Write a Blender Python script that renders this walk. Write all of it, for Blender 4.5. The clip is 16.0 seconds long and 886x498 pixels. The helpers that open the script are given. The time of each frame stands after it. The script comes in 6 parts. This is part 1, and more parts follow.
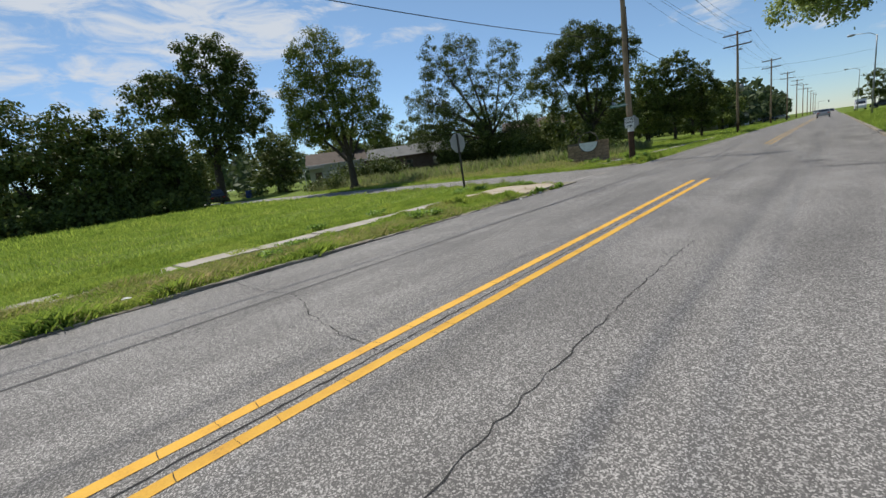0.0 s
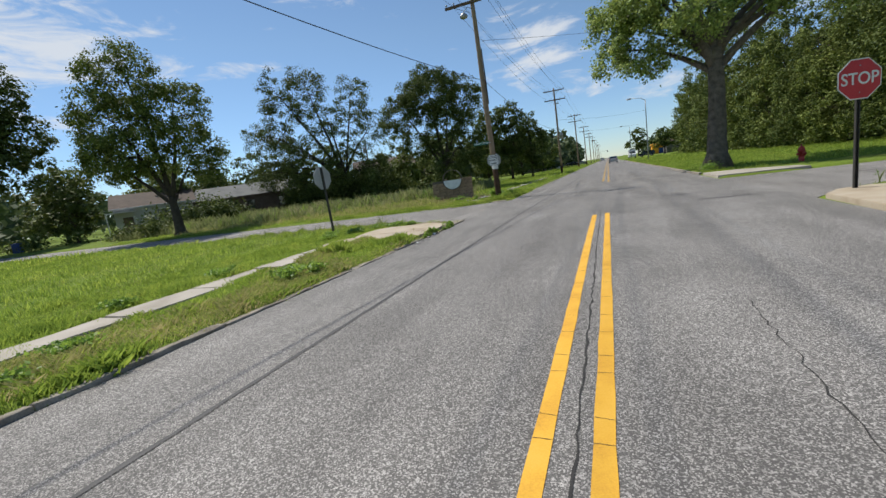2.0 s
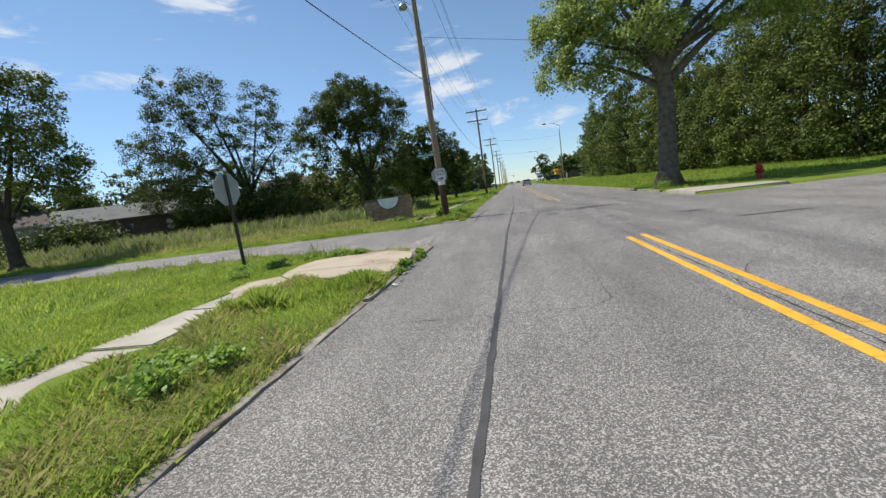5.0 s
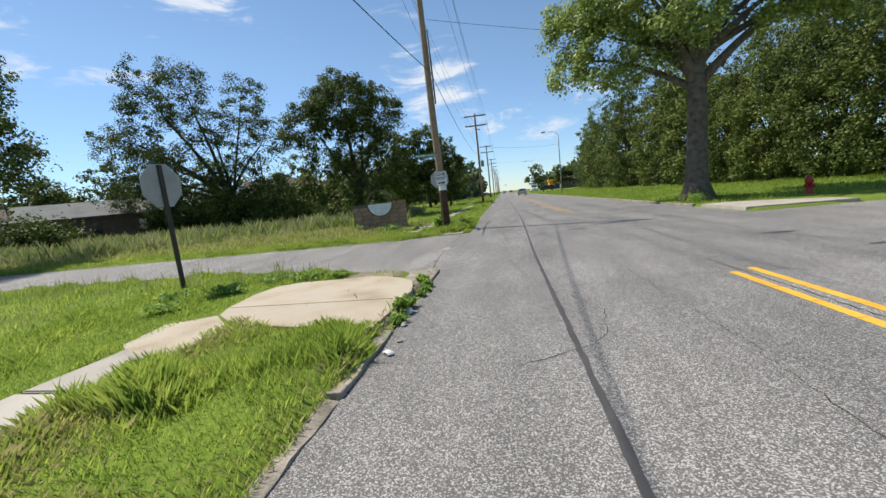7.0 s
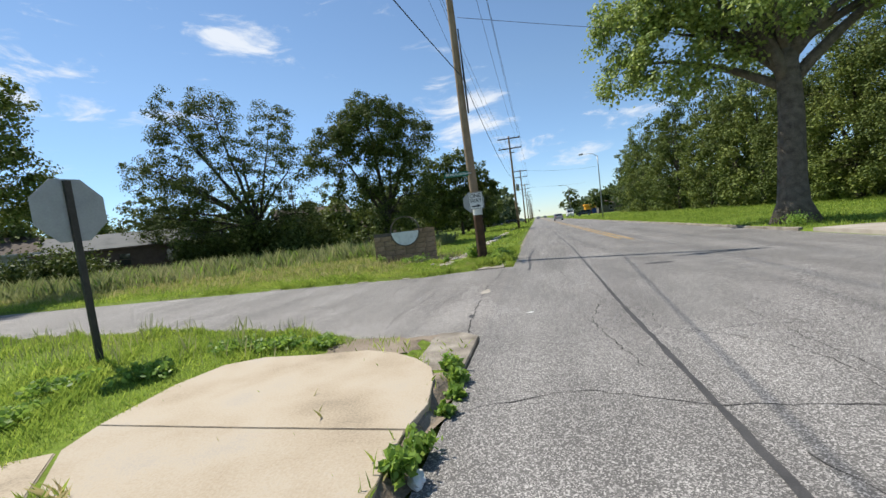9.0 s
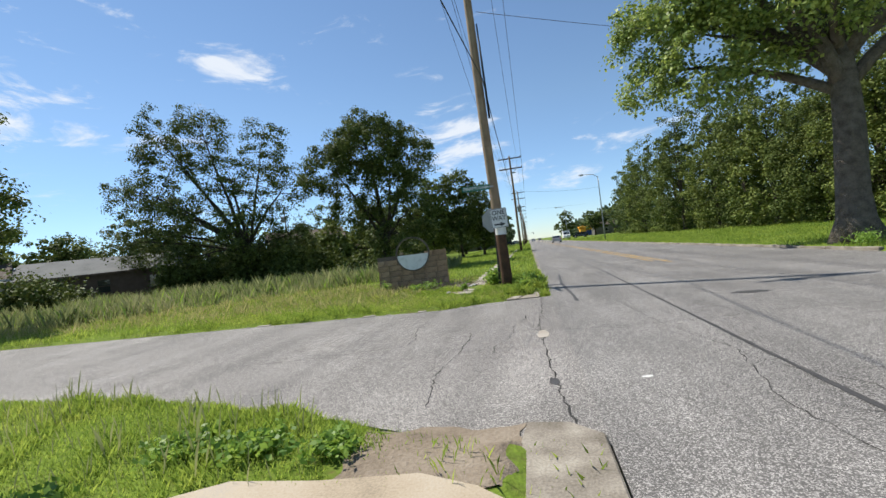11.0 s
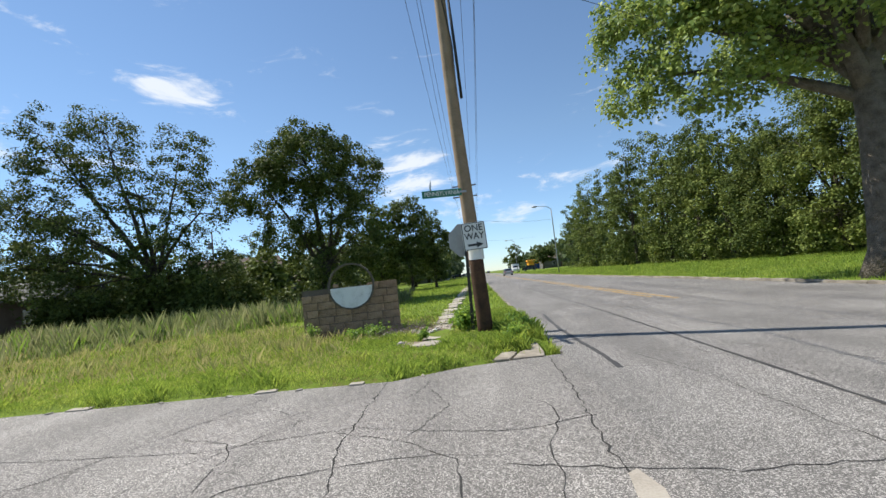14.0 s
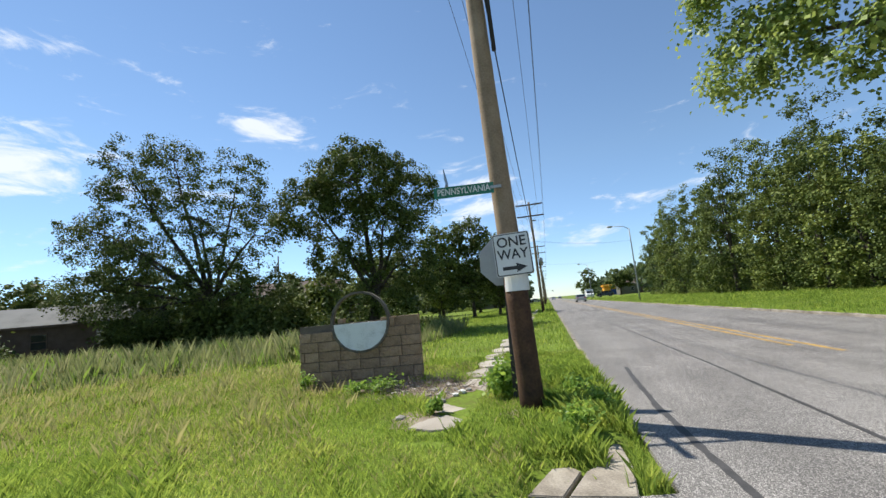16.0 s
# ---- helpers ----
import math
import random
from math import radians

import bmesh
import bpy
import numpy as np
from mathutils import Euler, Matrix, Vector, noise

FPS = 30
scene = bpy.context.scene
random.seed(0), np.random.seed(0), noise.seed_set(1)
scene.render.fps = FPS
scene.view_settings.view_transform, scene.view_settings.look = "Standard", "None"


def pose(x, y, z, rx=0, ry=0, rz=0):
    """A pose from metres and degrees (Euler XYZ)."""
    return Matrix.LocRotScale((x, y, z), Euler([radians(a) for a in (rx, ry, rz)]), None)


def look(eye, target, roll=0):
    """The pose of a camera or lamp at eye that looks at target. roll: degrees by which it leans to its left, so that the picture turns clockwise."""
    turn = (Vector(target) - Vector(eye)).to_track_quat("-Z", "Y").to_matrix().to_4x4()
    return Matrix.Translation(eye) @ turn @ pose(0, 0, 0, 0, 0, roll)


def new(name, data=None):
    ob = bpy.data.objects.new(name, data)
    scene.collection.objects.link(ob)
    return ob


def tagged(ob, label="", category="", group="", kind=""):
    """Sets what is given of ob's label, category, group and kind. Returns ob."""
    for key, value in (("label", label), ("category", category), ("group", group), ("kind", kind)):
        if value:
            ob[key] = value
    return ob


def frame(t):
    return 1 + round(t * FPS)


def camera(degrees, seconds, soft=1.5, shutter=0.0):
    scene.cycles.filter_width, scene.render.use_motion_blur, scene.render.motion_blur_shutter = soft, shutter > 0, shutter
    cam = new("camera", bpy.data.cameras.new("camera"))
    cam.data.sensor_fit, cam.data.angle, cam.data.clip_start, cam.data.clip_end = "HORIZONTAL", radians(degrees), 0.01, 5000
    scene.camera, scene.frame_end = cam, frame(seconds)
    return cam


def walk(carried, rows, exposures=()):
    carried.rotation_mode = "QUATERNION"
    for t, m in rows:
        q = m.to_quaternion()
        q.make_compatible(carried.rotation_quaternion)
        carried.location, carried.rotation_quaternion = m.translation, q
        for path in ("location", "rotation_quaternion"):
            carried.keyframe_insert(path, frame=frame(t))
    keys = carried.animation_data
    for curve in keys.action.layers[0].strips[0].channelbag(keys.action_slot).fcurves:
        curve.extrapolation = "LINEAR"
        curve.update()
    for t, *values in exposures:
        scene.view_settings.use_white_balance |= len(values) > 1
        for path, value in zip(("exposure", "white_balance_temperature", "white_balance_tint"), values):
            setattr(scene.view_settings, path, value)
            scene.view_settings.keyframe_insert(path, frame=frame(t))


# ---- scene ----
cam = camera(92.9, 16.0)

PATH = [
    (0, (2.516, -12.794, 1.357), (1.172, -11.369, 0.955), -7.8),
    (0.5, (1.894, -12.408, 1.337), (0.702, -10.849, 0.952), -8.0),
    (1, (1.285, -12.012, 1.324), (0.272, -10.329, 0.948), -8.0),
    (1.5, (0.773, -11.623, 1.33), (-0.082, -9.849, 0.978), -7.8),
    (2, (0.259, -11.216, 1.375), (-0.494, -9.391, 1.057), -8.0),
    (2.5, (-0.294, -10.853, 1.384), (-0.961, -8.992, 1.08), -8.0),
    (3, (-0.7, -10.34, 1.349), (-1.305, -8.459, 1.043), -8.2),
    (3.5, (-1.116, -9.879, 1.326), (-1.67, -7.982, 1.02), -8.3),
    (4, (-1.539, -9.296, 1.286), (-2.028, -7.381, 0.985), -8.1),
    (4.5, (-1.865, -8.762, 1.309), (-2.293, -6.83, 1.02), -7.9),
    (5, (-2.17, -8.244, 1.296), (-2.522, -6.294, 1.027), -7.7),
    (7.5, (-3.032, -5.028, 1.324), (-3.338, -3.064, 1.109), -5.7),
    (8, (-3.126, -4.328, 1.347), (-3.48, -2.362, 1.255), -3.9),
    (8.5, (-3.316, -3.681, 1.337), (-3.692, -1.718, 1.258), -5.2),
    (9, (-3.424, -2.991, 1.301), (-3.867, -1.043, 1.201), -6.6),
    (11.5, (-4.783, -0.799, 1.372), (-5.147, 1.168, 1.388), -7.5),
    (12, (-4.96, -0.331, 1.376), (-5.133, 1.661, 1.347), -7.1),
    (12.5, (-5.144, 0.236, 1.358), (-5.189, 2.235, 1.301), -6.6),
    (13, (-5.214, 0.946, 1.355), (-5.234, 2.946, 1.314), -5.8),
    (13.5, (-5.325, 1.648, 1.376), (-5.384, 3.647, 1.396), -6.0),
    (14, (-5.317, 2.404, 1.33), (-5.46, 4.394, 1.459), -6.4),
    (14.5, (-5.254, 3.268, 1.396), (-5.5, 5.243, 1.601), -6.5),
    (15, (-5.162, 4.046, 1.409), (-5.483, 6.005, 1.65), -5.8),
    (15.5, (-5.024, 4.773, 1.412), (-5.416, 6.716, 1.678), -5.5),
    (16, (-4.912, 5.349, 1.469), (-5.363, 7.278, 1.743), -5.5),
]
walk(cam, [(t, look(eye, target, roll)) for t, eye, target, roll in PATH],
     exposures=[(0, -0.05), (2, 0.06), (4.5, 0.2), (7.5, 0.36), (13, 0.42), (16, 0.54)])

# ---- world, sun ----
SUN_FROM = Vector((-0.92, 0.39, 0)).normalized()
SUN_EL = radians(54)
world = bpy.data.worlds.new("sky")
scene.world = world
world.use_nodes = True
wn, wl = world.node_tree.nodes, world.node_tree.links
wn.clear()
w_out = wn.new("ShaderNodeOutputWorld")
w_bg = wn.new("ShaderNodeBackground")
w_sky = wn.new("ShaderNodeTexSky")
w_sky.sky_type = "NISHITA"
w_sky.sun_disc = False
w_sky.sun_elevation = SUN_EL
w_sky.sun_rotation = math.atan2(SUN_FROM.x, SUN_FROM.y) % (2 * math.pi)
w_sky.air_density, w_sky.dust_density, w_sky.ozone_density = 1.0, 0.0, 2.6
w_tc = wn.new("ShaderNodeTexCoord")
w_sep = wn.new("ShaderNodeSeparateXYZ")
wl.new(w_tc.outputs["Generated"], w_sep.inputs[0])


def wmath(op, a, b=None, clamp=False):
    n = wn.new("ShaderNodeMath")
    n.operation, n.use_clamp = op, clamp
    for i, v in enumerate((a, b)):
        if v is None:
            continue
        if isinstance(v, (int, float)):
            n.inputs[i].default_value = v
        else:
            wl.new(v, n.inputs[i])
    return n.outputs[0]


# clouds: torn by noise, gathered about the banks that stand in the sky
w_map = wn.new("ShaderNodeMapping")
w_map.inputs["Location"].default_value = (2.3, 0.4, 1.0)
w_map.inputs["Scale"].default_value = (7.5, 7.5, 24.0)
wl.new(w_tc.outputs["Generated"], w_map.inputs[0])
w_n1 = wn.new("ShaderNodeTexNoise")
w_n1.inputs["Scale"].default_value = 1.0
w_n1.inputs["Detail"].default_value = 10
w_n1.inputs["Roughness"].default_value = 0.62
w_n1.inputs["Distortion"].default_value = 0.5
wl.new(w_map.outputs[0], w_n1.inputs["Vector"])
w_sum = w_n1.outputs[0]
CLOUDS = [  # direction, half width, half height, thickness
    ((-0.555, 0.71, 0.413), 0.11, 0.03, 0.25),
    ((-0.79, 0.53, 0.29), 0.16, 0.06, 0.14),
    ((-0.76, 0.45, 0.475), 0.09, 0.04, 0.17),
    ((-0.93, 0.16, 0.27), 0.30, 0.16, 0.25),
    ((-0.125, 0.957, 0.25), 0.08, 0.05, 0.22),
    ((0.10, 0.975, 0.19), 0.24, 0.07, 0.14),
    ((0.8, -0.3, 0.35), 0.5, 0.14, 0.2),
    ((0.1, -0.85, 0.4), 0.5, 0.15, 0.2),
]
for c_dir, c_w, c_h, c_gain in CLOUDS:
    w_off = wn.new("ShaderNodeVectorMath")
    w_off.operation = "SUBTRACT"
    wl.new(w_tc.outputs["Generated"], w_off.inputs[0])
    w_off.inputs[1].default_value = c_dir
    w_scl = wn.new("ShaderNodeVectorMath")
    w_scl.operation = "MULTIPLY"
    wl.new(w_off.outputs[0], w_scl.inputs[0])
    w_scl.inputs[1].default_value = (1 / c_w, 1 / c_w, 1 / c_h)
    w_len = wn.new("ShaderNodeVectorMath")
    w_len.operation = "LENGTH"
    wl.new(w_scl.outputs[0], w_len.inputs[0])
    w_sq = wmath("MULTIPLY", wmath("MULTIPLY", w_len.outputs["Value"], w_len.outputs["Value"]), -0.7)
    w_sum = wmath("ADD", w_sum, wmath("MULTIPLY", wmath("POWER", 2.718, w_sq), c_gain))
w_ramp = wn.new("ShaderNodeMapRange")
w_ramp.inputs[1].default_value, w_ramp.inputs[2].default_value = 0.62, 0.84
w_ramp.interpolation_type = "SMOOTHSTEP"
wl.new(w_sum, w_ramp.inputs[0])
w_mix = wn.new("ShaderNodeMix")
w_mix.data_type = "RGBA"
wl.new(wmath("MULTIPLY", w_ramp.outputs[0], 0.85), w_mix.inputs[0])
w_tint = wn.new("ShaderNodeMix")
w_tint.data_type, w_tint.blend_type = "RGBA", "MULTIPLY"
wl.new(wmath("SUBTRACT", 1.0, wmath("MULTIPLY", w_sep.outputs["Z"], 3.2), True), w_tint.inputs[0])
w_blue = wn.new("ShaderNodeMix")
w_blue.data_type, w_blue.blend_type = "RGBA", "MULTIPLY"
w_blue.inputs[0].default_value = 1.0
w_blue.inputs[7].default_value = (0.955, 1.0, 1.0, 1)
wl.new(w_sky.outputs[0], w_blue.inputs[6])
wl.new(w_blue.outputs[2], w_tint.inputs[6])
w_tint.inputs[7].default_value = (0.74, 0.86, 1.08, 1)
wl.new(w_tint.outputs[2], w_mix.inputs[6])
w_mix.inputs[7].default_value = (6.6, 6.9, 7.3, 1)
wl.new(w_mix.outputs[2], w_bg.inputs[0])
w_bg.inputs[1].default_value = 0.106
wl.new(w_bg.outputs[0], w_out.inputs[0])

sun = new("sun", bpy.data.lights.new("sun", "SUN"))
sun.data.energy, sun.data.angle, sun.data.color = 5.0, radians(0.7), (1.0, 0.95, 0.865)
sun_dir = SUN_FROM * math.cos(SUN_EL) + Vector((0, 0, math.sin(SUN_EL)))
sun.matrix_world = look(sun_dir * 60, (0, 0, 0))


# ---- materials ----
def surface(name, colors, rough=0.8, scale=6.0, fine=60.0, bump=0.3, bump_scale=None, metal=0.0, spread=(0.3, 0.7),
            piece=0.0, island=0.0, thin=0.0, spec=0.4, bump_dist=0.01, fine_mix=0.35):
    """Procedural surface: colours blended by noise at two scales, grain in the relief; piece: brightness spread from object to object;
    island: the same from leaf to leaf; thin: share of light that passes through."""
    m = bpy.data.materials.new(name)
    m.use_nodes = True
    n, l = m.node_tree.nodes, m.node_tree.links
    b = n["Principled BSDF"]
    tc = n.new("ShaderNodeTexCoord")
    big, small = n.new("ShaderNodeTexNoise"), n.new("ShaderNodeTexNoise")
    for nd, s, d in ((big, scale, 5), (small, fine, 3)):
        nd.inputs["Scale"].default_value, nd.inputs["Detail"].default_value = s, d
        l.new(tc.outputs["Object"], nd.inputs["Vector"])
    add = n.new("ShaderNodeMix")
    add.data_type = "FLOAT"
    add.inputs[0].default_value = fine_mix
    l.new(big.outputs[0], add.inputs[2])
    l.new(small.outputs[0], add.inputs[3])
    ramp = n.new("ShaderNodeValToRGB")
    ramp.color_ramp.elements[0].position, ramp.color_ramp.elements[1].position = spread
    while len(ramp.color_ramp.elements) < len(colors):
        ramp.color_ramp.elements.new(0.5)
    k = len(colors) - 1
    for i, c in enumerate(colors):
        ramp.color_ramp.elements[i].position = spread[0] + (spread[1] - spread[0]) * i / max(k, 1)
        ramp.color_ramp.elements[i].color = (*c, 1)
    l.new(add.outputs[0], ramp.inputs[0])
    col = ramp.outputs[0]
    for amount, kind, sock in ((piece, "ShaderNodeObjectInfo", "Random"), (island, "ShaderNodeNewGeometry", "Random Per Island")):
        if amount:
            src = n.new(kind)
            mr = n.new("ShaderNodeMapRange")
            mr.inputs[3].default_value, mr.inputs[4].default_value = 1 - amount, 1 + amount
            l.new(src.outputs[sock], mr.inputs[0])
            hsv = n.new("ShaderNodeHueSaturation")
            l.new(col, hsv.inputs["Color"])
            l.new(mr.outputs[0], hsv.inputs["Value"])
            if kind == "ShaderNodeNewGeometry":
                hue = n.new("ShaderNodeMapRange")
                hue.inputs[3].default_value, hue.inputs[4].default_value = 0.512, 0.482
                l.new(src.outputs[sock], hue.inputs[0])
                l.new(hue.outputs[0], hsv.inputs["Hue"])
            col = hsv.outputs[0]
    l.new(col, b.inputs["Base Color"])
    b.inputs["Roughness"].default_value, b.inputs["Metallic"].default_value = rough, metal
    b.inputs["Specular IOR Level"].default_value = spec
    if bump:
        bn = n.new("ShaderNodeTexNoise")
        bn.inputs["Scale"].default_value, bn.inputs["Detail"].default_value = bump_scale or fine, 4
        l.new(tc.outputs["Object"], bn.inputs["Vector"])
        bp = n.new("ShaderNodeBump")
        bp.inputs["Strength"].default_value, bp.inputs["Distance"].default_value = bump, bump_dist
        l.new(bn.outputs[0], bp.inputs["Height"])
        l.new(bp.outputs[0], b.inputs["Normal"])
    if thin:
        tr = n.new("ShaderNodeBsdfTranslucent")
        bright = n.new("ShaderNodeHueSaturation")
        bright.inputs["Value"].default_value = 1.5
        bright.inputs["Hue"].default_value = 0.485
        l.new(col, bright.inputs["Color"])
        l.new(bright.outputs[0], tr.inputs[0])
        mx = n.new("ShaderNodeMixShader")
        mx.inputs[0].default_value = thin
        l.new(b.outputs[0], mx.inputs[1])
        l.new(tr.outputs[0], mx.inputs[2])
        l.new(mx.outputs[0], n["Material Output"].inputs[0])
    return m


def asphalt(name, tone, warm=1.0):
    """Worn chip-seal: pale stones of about a centimetre in a darker binder, with broad stains and wheel tracks along y."""
    m = bpy.data.materials.new(name)
    m.use_nodes = True
    n, l = m.node_tree.nodes, m.node_tree.links
    b = n["Principled BSDF"]
    tc = n.new("ShaderNodeTexCoord")
    vor = n.new("ShaderNodeTexVoronoi")
    vor.inputs["Scale"].default_value = 132
    l.new(tc.outputs["Object"], vor.inputs["Vector"])
    stone = n.new("ShaderNodeMapRange")
    sep = n.new("ShaderNodeSeparateColor")
    l.new(vor.outputs["Color"], sep.inputs[0])
    stone.inputs[1].default_value, stone.inputs[2].default_value = 0.5, 1.0
    stone.inputs[3].default_value, stone.inputs[4].default_value = 0.56, 2.3
    l.new(sep.outputs[0], stone.inputs[0])
    grain = n.new("ShaderNodeTexNoise")
    grain.inputs["Scale"].default_value, grain.inputs["Detail"].default_value = 190, 2
    l.new(tc.outputs["Object"], grain.inputs["Vector"])
    gr = n.new("ShaderNodeMapRange")
    gr.inputs[1].default_value, gr.inputs[2].default_value = 0.3, 0.7
    gr.inputs[3].default_value, gr.inputs[4].default_value = 0.7, 1.3
    l.new(grain.outputs[0], gr.inputs[0])
    mp = n.new("ShaderNodeMapping")
    mp.inputs["Scale"].default_value = (1.0, 0.13, 1.0)
    l.new(tc.outputs["Object"], mp.inputs[0])
    track = n.new("ShaderNodeTexNoise")
    track.inputs["Scale"].default_value, track.inputs["Detail"].default_value = 1.3, 6
    l.new(mp.outputs[0], track.inputs["Vector"])
    tr = n.new("ShaderNodeMapRange")
    tr.inputs[1].default_value, tr.inputs[2].default_value = 0.3, 0.7
    tr.inputs[3].default_value, tr.inputs[4].default_value = 0.78, 1.2
    l.new(track.outputs[0], tr.inputs[0])
    blot = n.new("ShaderNodeTexNoise")
    blot.inputs["Scale"].default_value, blot.inputs["Detail"].default_value = 0.55, 8
    l.new(tc.outputs["Object"], blot.inputs["Vector"])
    bl = n.new("ShaderNodeMapRange")
    bl.inputs[1].default_value, bl.inputs[2].default_value = 0.3, 0.7
    bl.inputs[3].default_value, bl.inputs[4].default_value = 0.84, 1.14
    l.new(blot.outputs[0], bl.inputs[0])
    prod = None
    for s in (stone, gr, tr, bl):
        if prod is None:
            prod = s.outputs[0]
            continue
        mu = n.new("ShaderNodeMath")
        mu.operation = "MULTIPLY"
        l.new(prod, mu.inputs[0])
        l.new(s.outputs[0], mu.inputs[1])
        prod = mu.outputs[0]
    sc = n.new("ShaderNodeVectorMath")
    sc.operation = "SCALE"
    sc.inputs[0].default_value = (tone * warm, tone, tone * (2 - warm) * 0.985)
    l.new(prod, sc.inputs["Scale"])
    l.new(sc.outputs[0], b.inputs["Base Color"])
    b.inputs["Roughness"].default_value = 0.82
    b.inputs["Specular IOR Level"].default_value = 0.35
    bp = n.new("ShaderNodeBump")
    bp.inputs["Strength"].default_value, bp.inputs["Distance"].default_value = 0.55, 0.006
    l.new(stone.outputs[0], bp.inputs["Height"])
    l.new(bp.outputs[0], b.inputs["Normal"])
    return m


